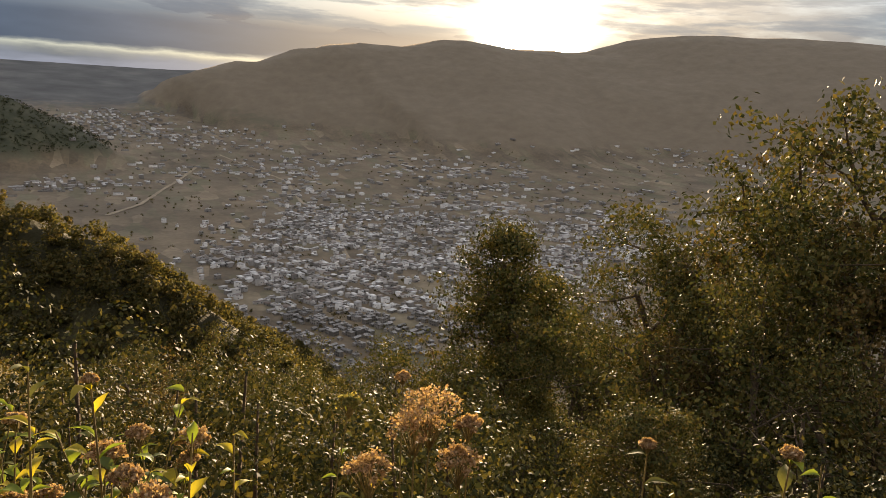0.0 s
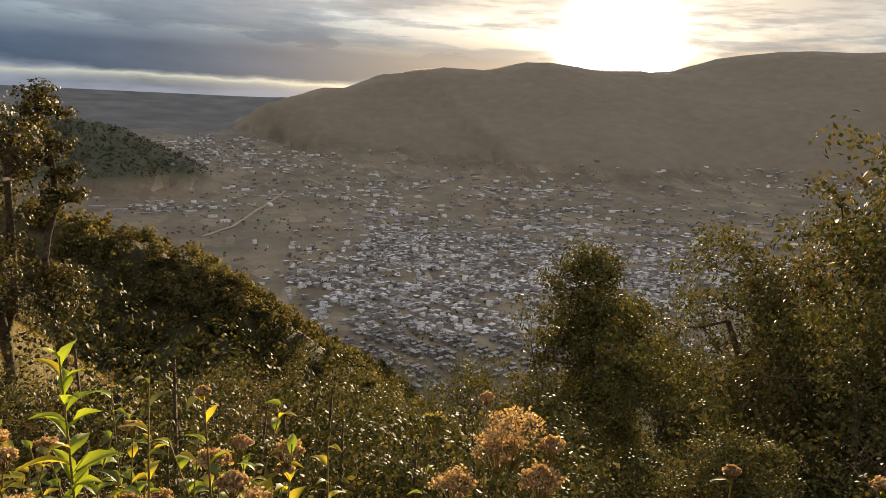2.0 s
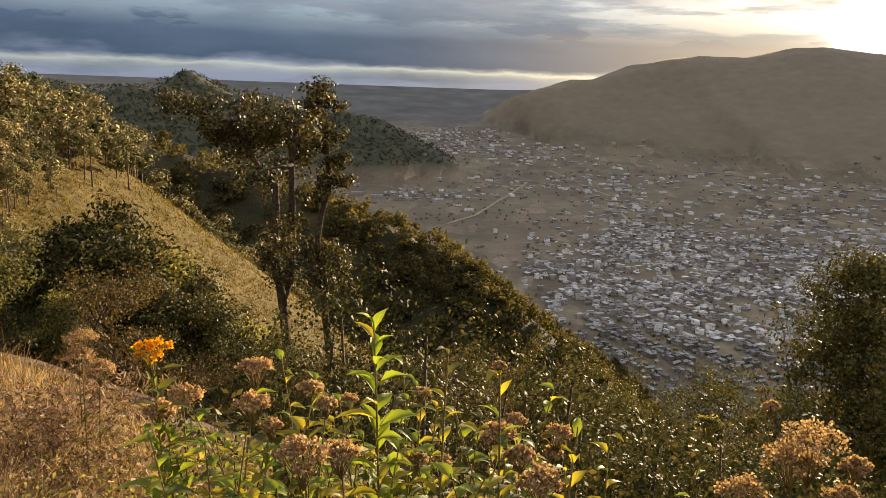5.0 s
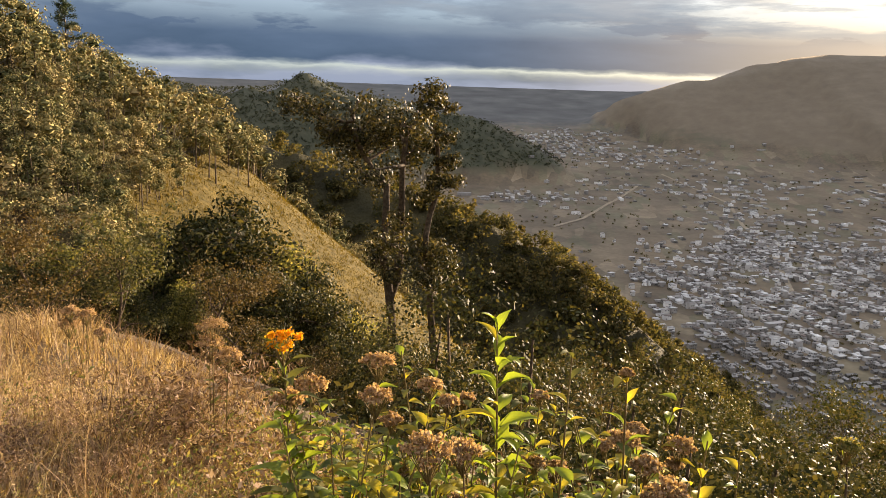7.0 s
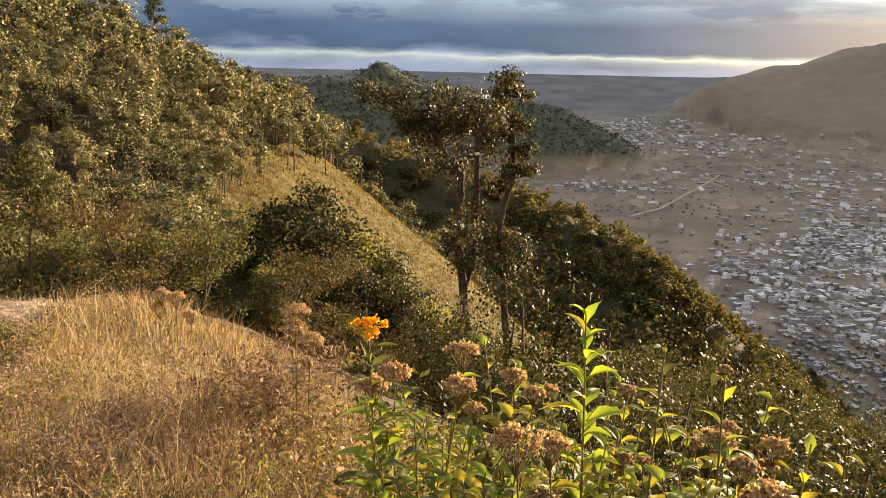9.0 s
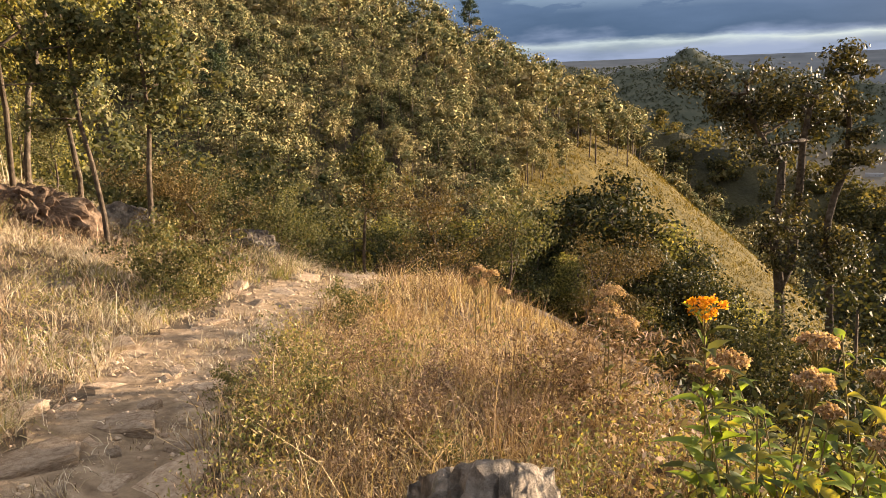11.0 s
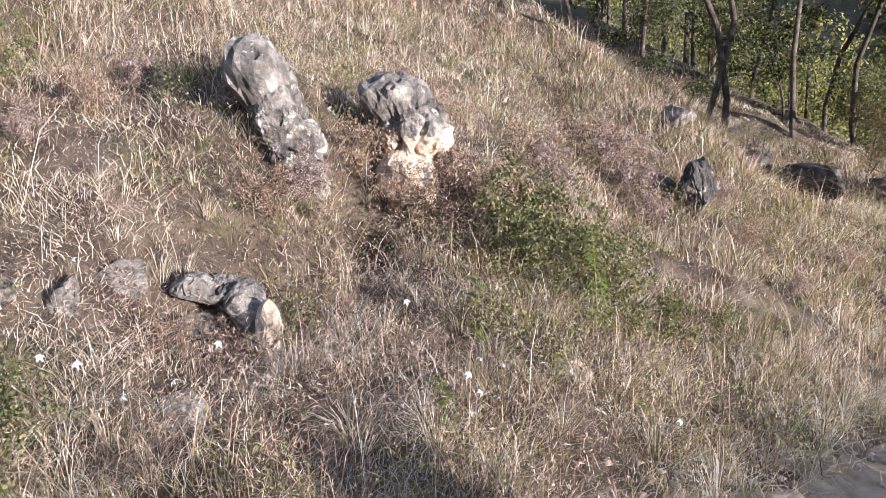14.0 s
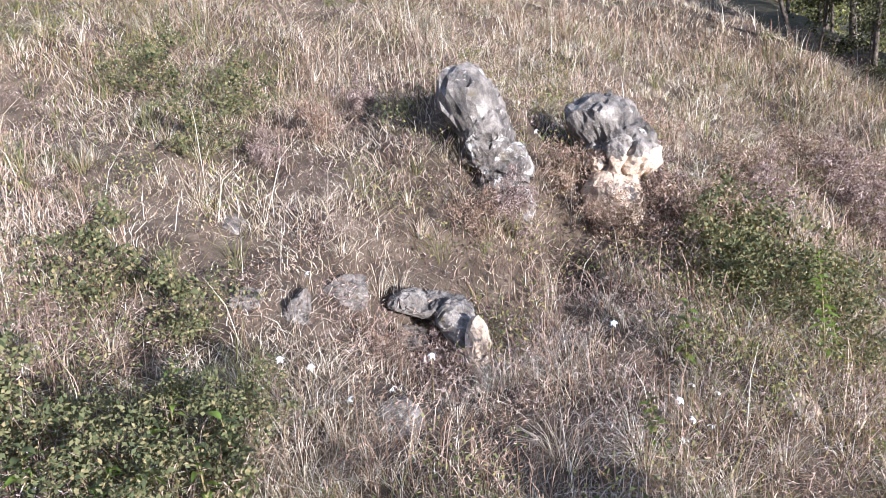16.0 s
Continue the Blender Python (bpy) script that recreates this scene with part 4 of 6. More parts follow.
SAPLINGS = [tree("oak_sapling", 61, 6.0, M_OAK_GREEN, M_BARK, "thin dark-barked oak with a sparse olive crown", leaves=6200, leaf=0.085, crown_from=0.5, spread=0.27, puff=0.42, girth=0.0075, wave=0.13),
            tree("oak_sapling", 62, 6.0, M_OAK_GREEN, M_BARK, "thin crooked oak with yellow-green leaves", leaves=5600, leaf=0.085, crown_from=0.45, spread=0.3, lean=0.08, puff=0.42, girth=0.0075, wave=0.13),
            tree("oak_sapling", 63, 6.0, M_OAK_RUSSET, M_BARK, "young oak with brownish leaves", leaves=3600, leaf=0.11, crown_from=0.5, spread=0.25, puff=0.42, girth=0.0075, wave=0.13)]
YOUNG = clump_tree("young_oak", "slim young oak with a narrow olive crown beside the path", M_GROVE, M_BARK, [[(0, -0.2), (0.03, 0.9), (0.1, 1.8), (0.16, 2.7)]],
                   [(0.16, 2.6, 0.2), (0.0, 2.4, 0.24), (0.35, 2.3, 0.26), (0.08, 2.1, 0.25), (0.42, 1.95, 0.24), (0.28, 1.75, 0.22), (-0.12, 2.15, 0.2), (0.14, 1.5, 0.14), (0.5, 2.15, 0.16), (0.02, 1.85, 0.18)], 200, 0.065, 64, 0.036, 0.2)
for az, r, k, turn, first in ((57.4, 9.0, 1.08, 57, True), (60.6, 9.2, 1.02, 240, False), (42.2, 11.0, 0.80, 30, False)):
    plant(YOUNG, az, r, turn, k, 0.0, first)
GROVE = ((0, 83.6, 11.0, 5.6, 40), (0, 80.2, 9.6, 6.0, 150), (2, 78.4, 9.9, 6.2, 220), (1, 73.6, 11.0, 6.0, 300),
         (0, 69.5, 12.5, 6.3, 15), (1, 66.2, 11.3, 5.6, 120), (1, 65.4, 11.5, 6.2, 260), (0, 62.3, 12.0, 6.0, 200), (2, 71.5, 14.5, 6.5, 20), (0, 76.5, 14, 6.4, 75),
         (1, 67.5, 16, 6.4, 130), (2, 82.5, 13, 6.2, 240), (0, 88.5, 12.5, 6.0, 270), (1, 112.0, 9.5, 5.5, 30), (0, 64.5, 15.5, 5.0, 330))
seen = set()
for k, az, r, h, turn in GROVE:
    plant(SAPLINGS[k], az, r, turn, h / 6.0, 0.05, k not in seen)
    seen.add(k)
BUSHES = [tree("leafy_bush", 71, 3.0, M_GROVE, M_BARK, "low green bush at the foot of the trees", leaves=5200, leaf=0.07, crown_from=0.05, spread=0.6, puff=0.85),
          tree("leafy_bush", 72, 3.0, M_OAK_RUSSET, M_BARK, "dark bush with reddish leaves beside the path", leaves=5000, leaf=0.065, crown_from=0.05, spread=0.6, puff=0.8)]
seen = set()
for k, az, r, s, turn in ((1, 53.6, 10.2, 0.45, 0), (1, 55.8, 10.4, 0.36, 50), (0, 49.2, 12.5, 0.55, 90), (0, 66.8, 12.3, 0.45, 20), (0, 70.0, 13.0, 0.5, 130), (0, 63.6, 12.8, 0.5, 210),
                          (0, 74.2, 12.6, 0.7, 300), (0, 79, 12, 0.6, 45), (0, 84, 11, 0.55, 75), (0, 46.5, 14.5, 0.7, 15),
                          (0, 87, 13, 0.7, 200), (1, 69, 10.6, 0.3, 80), (0, 54, 14, 0.6, 220), (1, 36, 11, 0.6, 12), (0, 31, 12, 0.7, 140), (1, 25, 11.5, 0.6, 70), (1, 17, 11, 0.4, 33),
                          (0, 11, 11.5, 0.65, 190), (0, 40, 15, 0.8, 60), (1, 5, 12, 0.6, 260), (0, 50.5, 15.5, 0.9, 5)):
    plant(BUSHES[k], az, r, turn, s, 0.05, k not in seen)
    seen.add(k)


def pine_tree():
    rng = np.random.default_rng(81)
    ob = tagged(new("pine_tree"), "dark pine standing above the hillside scrub", "tree")
    segs, pts = [((0, 0, -0.5), (0.1, 0, 9.5), 0.16, 0.03)], []
    for i in range(26):
        z = rng.uniform(4.2, 9.4)
        L = (10.2 - z) * 0.36 + 0.4
        a = rng.uniform(0, 6.283)
        q = np.array([math.cos(a) * L, math.sin(a) * L, z + L * 0.15])
        segs.append(((0.05, 0, z), tuple(q), 0.045, 0.012))
        f = rng.random((160, 1)) ** 0.6
        pts.append(np.array([0.05, 0, z]) * (1 - f) + q * f + rng.normal(size=(160, 3)) * 0.16)
    V, F = tubes(segs, 6)
    part_mesh("trunk", fast_mesh("trunk", V, [F], M_BARK, smooth=True), ob)
    V, F = leaf_quads(rng, np.concatenate(pts), 0.30, 0.07, -0.3)
    part_mesh("crown", fast_mesh("crown", V, [F], M_PINE), ob)
    return ob


PINE = pine_tree()
plant(PINE, 34.0, 84, 0, 0.8, 0.2, True)
plant(PINE, 47.0, 75, 80, 0.75, 0.2)
plant(PINE, 52.5, 46, 160, 0.6, 0.2)


def bare_tree():
    (tv, tf), _ = tree_parts(91, 4.5, leaves=10, crown_from=0.3, spread=0.4)
    ob = tagged(new("bare_tree"), "leafless grey sapling with forked twigs", "tree")
    part_mesh("trunk", fast_mesh("trunk", tv, [tf], M_BARK, smooth=True), ob)
    return ob


plant(bare_tree(), -57.5, 12.5, 0, 0.75, 0.0, True)

SHRUBLETS = [tree("withered_bush", 73, 1.0, M_MAUVE, M_STEM, "withered mauve-brown bush on the bank", leaves=3200, leaf=0.055, crown_from=0.05, spread=0.6, puff=0.95, girth=0.012, slim=0.2),
             tree("green_bush", 74, 1.0, M_BUSH, M_STEM, "small green bush on the bank", leaves=2000, leaf=0.046, crown_from=0.05, spread=0.6, puff=0.95, girth=0.012),
             tree("withered_bush", 75, 1.0, M_BROWN, M_STEM, "dead reddish-brown bush on the bank", leaves=3200, leaf=0.055, crown_from=0.05, spread=0.6, puff=0.95, girth=0.012, slim=0.2)]
seen = set()
rng = random.Random(74)
for k, az, r, s in ((0, 85.5, 5.8, 0.58), (0, 87.8, 6.0, 0.55), (0, 83.4, 5.7, 0.48), (2, 89.5, 6.1, 0.5), (1, 94.5, 4.2, 0.58), (1, 92.2, 4.1, 0.55), (2, 97.0, 4.3, 0.55), (1, 96.5, 3.9, 0.48), (1, 90.0, 3.8, 0.42), (1, 94.0, 3.7, 0.40), (0, 99.0, 4.4, 0.5), (0, 92.5, 4.7, 0.5), (1, 88.0, 4.2, 0.45), (2, 101.0, 4.1, 0.42),
                    (0, 117.0, 3.30, 0.26), (2, 120.5, 3.2, 0.22), (2, 106.5, 4.3, 0.34), (2, 103.5, 4.2, 0.3), (1, 136, 3.3, 0.42), (1, 139.5, 3.6, 0.46), (1, 134.5, 2.55, 0.36), (1, 138.5, 2.45, 0.40), (1, 143, 2.5, 0.42), (1, 131.5, 2.7, 0.28), (1, 146.5, 2.9, 0.45), (1, 129, 5.0, 0.45), (1, 134, 5.4, 0.5), (2, 124, 4.6, 0.34), (0, 121, 4.9, 0.34), (2, 112.5, 3.9, 0.3), (0, 114.5, 4.4, 0.3), (1, 133, 4.6, 0.4), (1, 141, 2.7, 0.3),
                    (1, 137.5, 2.75, 0.28), (0, 128, 4.4, 0.3), (2, 99.5, 5.6, 0.36), (0, 79, 6.6, 0.34), (2, 76.5, 6.0, 0.3), (1, 83.5, 3.9, 0.34), (1, 86.5, 3.7, 0.36), (1, 79.5, 4.1, 0.3), (2, 70.0, 6.6, 0.3),
                    (0, 74, 5.4, 0.26), (2, 114, 5.4, 0.3), (1, 107, 5.6, 0.3), (1, 52.5, 4.3, 0.28), (1, 47.5, 4.7, 0.34), (2, 43, 4.2, 0.42), (1, 49.5, 3.4, 0.36), (2, 38, 3.2, 0.4), (1, 43.5, 6.2, 0.5), (2, 30, 3.4, 0.4),
                    (2, 40, 4.6, 0.45), (0, 36, 4.0, 0.42), (2, 33, 4.6, 0.46), (1, 45.5, 3.6, 0.36), (2, 27, 4.2, 0.5), (2, 21.6, 3.9, 0.85), (2, 23.0, 4.0, 0.7), (1, 34, 2.9, 0.32), (2, 41, 2.8, 0.3),
                    (1, 55.6, 7.3, 0.78), (1, 53.8, 7.5, 0.7), (1, 57.4, 7.7, 0.74), (1, 54.8, 7.0, 0.5), (2, 86.5, 6.4, 0.42), (0, 84.6, 6.9, 0.4), (2, 82.2, 6.5, 0.36), (0, 91.0, 5.4, 0.4), (2, 93.5, 5.6, 0.42), (0, 110.5, 4.0, 0.36), (2, 116.5, 3.25, 0.26)):
    plant(SHRUBLETS[k], az, r, rng.uniform(0, 360), s, 0.02, k not in seen)
    seen.add(k)

# ---- rocks ----
def rock_mesh(seed, size, mat, mat2=None, cut=0.0, detail=4):
    """A weathered boulder: a lumpy block with flats and cracks."""
    bm = bmesh.new()
    bmesh.ops.create_icosphere(bm, subdivisions=detail, radius=1.0)
    off = Vector((seed * 7.3, seed * 3.1, seed * 1.7))
    rng = random.Random(seed)
    planes = [(Vector((rng.gauss(0, 1), rng.gauss(0, 1), rng.gauss(0, 0.8))).normalized(), rng.uniform(0.55, 0.88)) for _ in range(14)]
    for v in bm.verts:
        p = v.co.copy()
        p *= 1 + 0.28 * noise.noise(p * 1.3 + off) + 0.10 * noise.noise(p * 3.7 + off) + 0.05 * noise.noise(p * 9 + off)
        for n, dist in planes:
            over = p.dot(n) - dist
            if over > 0:
                p -= n * over * 0.95
        p += p.normalized() * (0.05 * noise.noise(p * 6 + off) + 0.03 * noise.noise(p * 13 + off) + 0.018 * noise.noise(p * 27 + off) - 0.10 * max(0.0, 0.12 - abs(noise.noise(p * 2.2 + off * 2))) / 0.12)
        v.co = Vector((p.x * size[0], p.y * size[1], p.z * size[2]))
    me = bpy.data.meshes.new("boulder")
    bm.to_mesh(me)
    bm.free()
    me.materials.append(mat)
    if mat2:
        me.materials.append(mat2)
        for f in me.polygons:
            c = f.center
            if c.z < 0.05 * size[2] + 0.9 * size[2] * noise.noise(c * 6 + off) + 0.5 * size[2] * noise.noise(c * 19 + off) and noise.noise(c * 5 + off) > -0.2:
                f.material_index = 1
    return me


def boulder(seed, az, r, z, size, turn, mat, label, mat2=None, tilt=0, detail=5):
    ob = tagged(new("boulder", rock_mesh(seed, size, mat, mat2, detail=detail)), label, "rock", "rocks on the bank")
    x, y = polar(az, r)
    ground = at_height(x, y)
    z = min(max(z, ground - 0.5 * size[2]), ground + 0.66 * size[2])
    ob.matrix_basis = pose(x, y, z, tilt, tilt * 0.5, turn)
    return ob



def outcrop(seed, place, turn, blobs, label, mat, low=None, level=0.0, pits=0.05, detail=5, bury=True):
    """Bedrock standing out of the bank: a few swollen masses run together, split by cracks and pitted by weather.
    low: the stone of the broken faces below the level, on the side turned to the path."""
    off = Vector((seed * 5.1, seed * 2.3, seed * 3.7))
    rng = random.Random(seed)
    planes = [(Vector((rng.gauss(0, 1), rng.gauss(-0.3, 1), rng.gauss(0, 0.8))).normalized(), rng.uniform(0.78, 0.97)) for _ in range(12)]
    size = max(max(abs(b[0]) + b[3], abs(b[2]) + b[5]) for b in blobs)
    bm = bmesh.new()
    bmesh.ops.create_icosphere(bm, subdivisions=detail, radius=1.0)
    for v in bm.verts:
        u = v.co.normalized()
        reach = 0.02
        for cx, cy, cz, rx, ry, rz in blobs:
            a = Vector((u.x / rx, u.y / ry, u.z / rz))
            c = Vector((cx / rx, cy / ry, cz / rz))
            half, aa = a.dot(c), a.dot(a)
            disc = half * half - aa * (c.dot(c) - 1)
            if disc > 0:
                reach = max(reach, (half + math.sqrt(disc)) / aa)
        p = u * reach
        q = p / size
        p *= 1 + 0.16 * noise.noise(q * 1.9 + off)
        for nrm, dist in planes:
            over = p.dot(nrm) - dist * reach
            if over > 0:
                p -= nrm * over * 0.8
        crack = max(0.0, 0.09 - abs(noise.noise(q * 2.6 + off * 2))) / 0.09
        pit = max(0.0, noise.noise(q * 11 + off) - 0.12) * 1.6
        p += u * size * (0.07 * noise.noise(q * 5 + off) + 0.035 * noise.noise(q * 12 + off) + 0.02 * noise.noise(q * 26 + off) - 0.10 * crack - pits * pit)
        v.co = p
    me = bpy.data.meshes.new("outcrop")
    bm.to_mesh(me)
    bm.free()
    me.materials.append(mat)
    if low:
        me.materials.append(low)
        for f in me.polygons:
            c = f.center / size
            if f.center.z < level + 0.16 * size * noise.noise(c * 4 + off) + 0.10 * size * noise.noise(c * 12 + off) and f.normal.y < 0.15:
                f.material_index = 1
    ob = tagged(new("outcrop", me), label, "rock", "rocks on the bank")
    ob.matrix_basis = pose(*place, 0, 0, turn)
    return ob


outcrop(1, (-3.95, -1.53, -0.03), 111, ((-0.13, 0, 0.34, 0.17, 0.20, 0.18), (-0.06, 0, 0.18, 0.16, 0.2, 0.24), (0.03, 0, -0.07, 0.17, 0.18, 0.28), (0.13, 0, -0.40, 0.13, 0.15, 0.20)),
        "long grey rock rib running down the grassy bank", M_ROCK, M_ROCK_PITTED, 0.12, 0.10)
outcrop(3, (-4.32, -0.93, -0.08), 102, ((-0.07, 0.03, 0.25, 0.20, 0.2, 0.17), (0.05, 0, 0.06, 0.22, 0.22, 0.18), (-0.03, -0.06, -0.20, 0.18, 0.18, 0.18)),
        "grey boulder with a pale freshly broken face", M_ROCK, M_ROCK_PALE, 0.05, 0.05)
outcrop(4, (-3.04, -1.56, -0.70), 117, ((-0.13, 0.02, 0.12, 0.10, 0.12, 0.06), (0.0, 0.03, 0.08, 0.12, 0.12, 0.06), (0.09, -0.05, 0.03, 0.09, 0.14, 0.10), (0.13, -0.12, -0.06, 0.07, 0.14, 0.12)),
        "grey rock ledge with a broken front edge", M_ROCK, M_ROCK_PALE, -0.08, 0.05)
outcrop(5, (-2.90, -1.30, -0.86), 114, ((0, 0, 0.08, 0.058, 0.09, 0.17), (0.02, 0, -0.10, 0.056, 0.09, 0.17)), "pale upright stone under the rock ledge", M_ROCK_PALE, None, 0, 0.06, 4)
outcrop(7, (-2.66, -2.26, -0.56), 130, ((-0.05, 0, 0, 0.12, 0.1, 0.10), (0.08, 0, -0.04, 0.10, 0.1, 0.08)), "whitish rock sunk in withered grass", M_ROCK, M_ROCK_PALE, -0.02, 0.08, 4)
outcrop(8, (-3.02, -1.94, -0.86), 124, ((0, 0, 0, 0.07, 0.08, 0.06), (0.08, 0, -0.03, 0.06, 0.06, 0.05)), "small grey rock sunk in withered grass", M_ROCK, None, 0, 0.06, 3)
outcrop(11, (-8.75, 4.05, -1.22), 64, ((-0.45, 0.1, 0.14, 0.40, 0.4, 0.22), (0.0, 0, -0.02, 0.45, 0.4, 0.34), (0.5, -0.1, -0.28, 0.36, 0.4, 0.36), (0.2, -0.2, -0.3, 0.5, 0.3, 0.3)),
        "eroded reddish earth scarp with hanging roots under the trees", M_EARTH, None, 0, 0.16)
boulder(26, 119.6, 3.45, -0.84, (0.13, 0.12, 0.12), 60, M_ROCK, "small grey rock half hidden by grass", None, 6, 4)
boulder(27, 123.6, 3.5, -0.90, (0.15, 0.13, 0.12), 140, M_ROCK, "flat grey rock half hidden by grass", None, 6, 4)
boulder(6, 127.5, 3.4, -0.80, (0.14, 0.12, 0.17), 70, M_ROCK, "small whitish rock in the grass")
boulder(7, 80.6, 6.15, -0.50, (0.19, 0.18, 0.26), 10, M_ROCK_DARK, "dark lichened rock with a pale side on the bank", M_ROCK, 6)
boulder(8, 83.0, 6.3, -0.52, (0.13, 0.13, 0.15), 60, M_ROCK_DARK, "small dark rock on the bank", None, 4, 3)
boulder(9, 72.8, 8.7, -0.72, (0.50, 0.26, 0.28), 35, M_ROCK_DARK, "long dark boulder lying on the bank", None, 8)
boulder(10, 76.0, 8.9, -0.45, (0.22, 0.18, 0.16), 15, M_ROCK_DARK, "dark rock half buried in dry grass", None, 4, 3)
boulder(11, 81.9, 8.0, 0.10, (0.26, 0.2, 0.14), 40, M_ROCK, "flat grey rock at the top of the bank", None, 4, 3)
boulder(12, 78.5, 8.2, -0.06, (0.16, 0.14, 0.12), 90, M_ROCK_DARK, "small dark rock at the top of the bank", None, 4, 3)
boulder(13, 51.2, 10.6, -2.35, (0.62, 0.5, 0.42), 20, M_ROCK_DARK, "large dark boulder beside the path", None, 6)
boulder(14, 59.5, 10.6, -1.72, (0.6, 0.4, 0.4), 70, M_ROCK, "grey outcrop under the young oaks", None, 5)
boulder(15, 27.5, 1.80, -1.19, (0.30, 0.36, 0.50), 15, M_ROCK, "grey lichen-patched boulder in the brush")
boulder(16, 64.2, 7.2, -1.96, (0.20, 0.10, 0.12), 35, M_ROCK, "narrow grey stone in the grass by the path", None, 4, 3)
boulder(17, 121.5, 2.75, -1.22, (0.15, 0.12, 0.10), 5, M_ROCK, "grey stone in the shaded grass", None, 4, 3)
boulder(18, 139.0, 2.85, -1.20, (0.18, 0.12, 0.13), 75, M_ROCK, "bluish stone at the foot of the bank", None, 4, 3)
boulder(19, 91.0, 3.2, -1.42, (0.14, 0.11, 0.09), 33, M_ROCK_PALE, "pale stone at the foot of the bank", None, 4, 3)
boulder(20, 95.0, 5.3, -0.62, (0.10, 0.10, 0.14), 33, M_ROCK, "small grey rock in the weeds", None, 4, 3)
boulder(22, 131, 4.1, -0.50, (0.16, 0.14, 0.18), 40, M_ROCK, "grey rock in tall dry grass", None, 4, 3)


def path_stones():
    """Flat worn stones let into the trodden path."""
    rng = random.Random(31)
    kinds = []
    for k in range(7):
        bm = bmesh.new()
        n = 8
        rad = [rng.uniform(0.55, 1.3) for _ in range(n)]
        rings = []
        for scale, z in ((1.0, -0.5), (1.03, 0.18), (0.97, 0.34), (0.6, 0.40)):
            rings.append([bm.verts.new((math.cos(i * 2 * math.pi / n) * rad[i] * scale, math.sin(i * 2 * math.pi / n) * rad[i] * scale * 0.7,
                                        z + rng.uniform(-0.05, 0.05))) for i in range(n)])
        for a, b in zip(rings, rings[1:]):
            for i in range(n):
                bm.faces.new((a[i], a[(i + 1) % n], b[(i + 1) % n], b[i]))
        bm.faces.new(rings[-1])
        me = bpy.data.meshes.new("stone")
        bm.to_mesh(me)
        bm.free()
        me.materials.append(M_STONE)
        kinds.append(me)
    base = tagged(new("path"), "trodden stony footpath with flat worn stones", "path", kind="structure")
    placed = []
    xy = [(p[0], p[1]) for p in TRAIL[3:9]]
    lens = [math.dist(a, b) for a, b in zip(xy, xy[1:])]
    tries = 0
    while len(placed) < 298 and tries < 9000:
        tries += 1
        u = rng.uniform(0, sum(lens))
        i = 0
        while u > lens[i]:
            u -= lens[i]
            i += 1
        (x0, y0), (x1, y1) = xy[i], xy[i + 1]
        dx, dy = (x1 - x0) / lens[i], (y1 - y0) / lens[i]
        off = rng.gauss(0, 0.40)
        if abs(off) > 0.95:
            continue
        x, y = x0 + dx * u - dy * off, y0 + dy * u + dx * off
        s = rng.choice((0.05, 0.06, 0.08, 0.10, 0.14, 0.20, 0.30))
        if any(math.hypot(x - a, y - b) < 0.72 * (s + c) for a, b, c in placed):
            continue
        placed.append((x, y, s))
        ob = new("stone", rng.choice(kinds))
        ob.parent = base
        ob.matrix_basis = pose(x, y, at_height(x, y) - 0.014 - 0.012 * rng.random(), rng.gauss(0, 5), rng.gauss(0, 5), rng.uniform(0, 360)) @ Matrix.Diagonal((s, s, min(s, 0.14) * 0.6, 1))



def path_gravel():
    """Small broken stones lying on the trodden path."""
    rng = np.random.default_rng(33)
    n = 5200
    a, r = rng.uniform(34, 130, n), 1.4 + 9.5 * rng.random(n)
    x, y = -r * np.sin(np.radians(a)), r * np.cos(np.radians(a))
    ok = np.abs(along(x, y, TRAIL)[0]) < 0.75 + 0.25 * rng.random(n)
    x, y = x[ok], y[ok]
    n = len(x)
    shape = np.array([(1, 0, 0), (0.2, 1, 0), (-1, 0.2, 0), (-0.1, -1, 0), (0.1, 0.1, 0.7), (0, 0, -0.6)], float)
    v = shape[None] * rng.uniform(0.6, 1.3, (n, 6, 1)) * (0.008 + 0.022 * rng.random(n) ** 2)[:, None, None]
    t = rng.uniform(0, 6.283, n)
    v = np.stack([v[..., 0] * np.cos(t)[:, None] - v[..., 1] * np.sin(t)[:, None], v[..., 0] * np.sin(t)[:, None] + v[..., 1] * np.cos(t)[:, None], v[..., 2]], -1)
    v += np.stack([x, y, height(x, y) + 0.003], 1)[:, None]
    tri = np.array([(0, 1, 4), (1, 2, 4), (2, 3, 4), (3, 0, 4), (1, 0, 5), (2, 1, 5), (3, 2, 5), (0, 3, 5)])
    F = (np.arange(n) * 6)[:, None, None] + tri[None]
    tagged(new("path_gravel", fast_mesh("path_gravel", v.reshape(-1, 3), [F.reshape(-1, 3)], M_STONE)), "loose small stones on the footpath", "gravel", kind="stuff")


path_gravel()

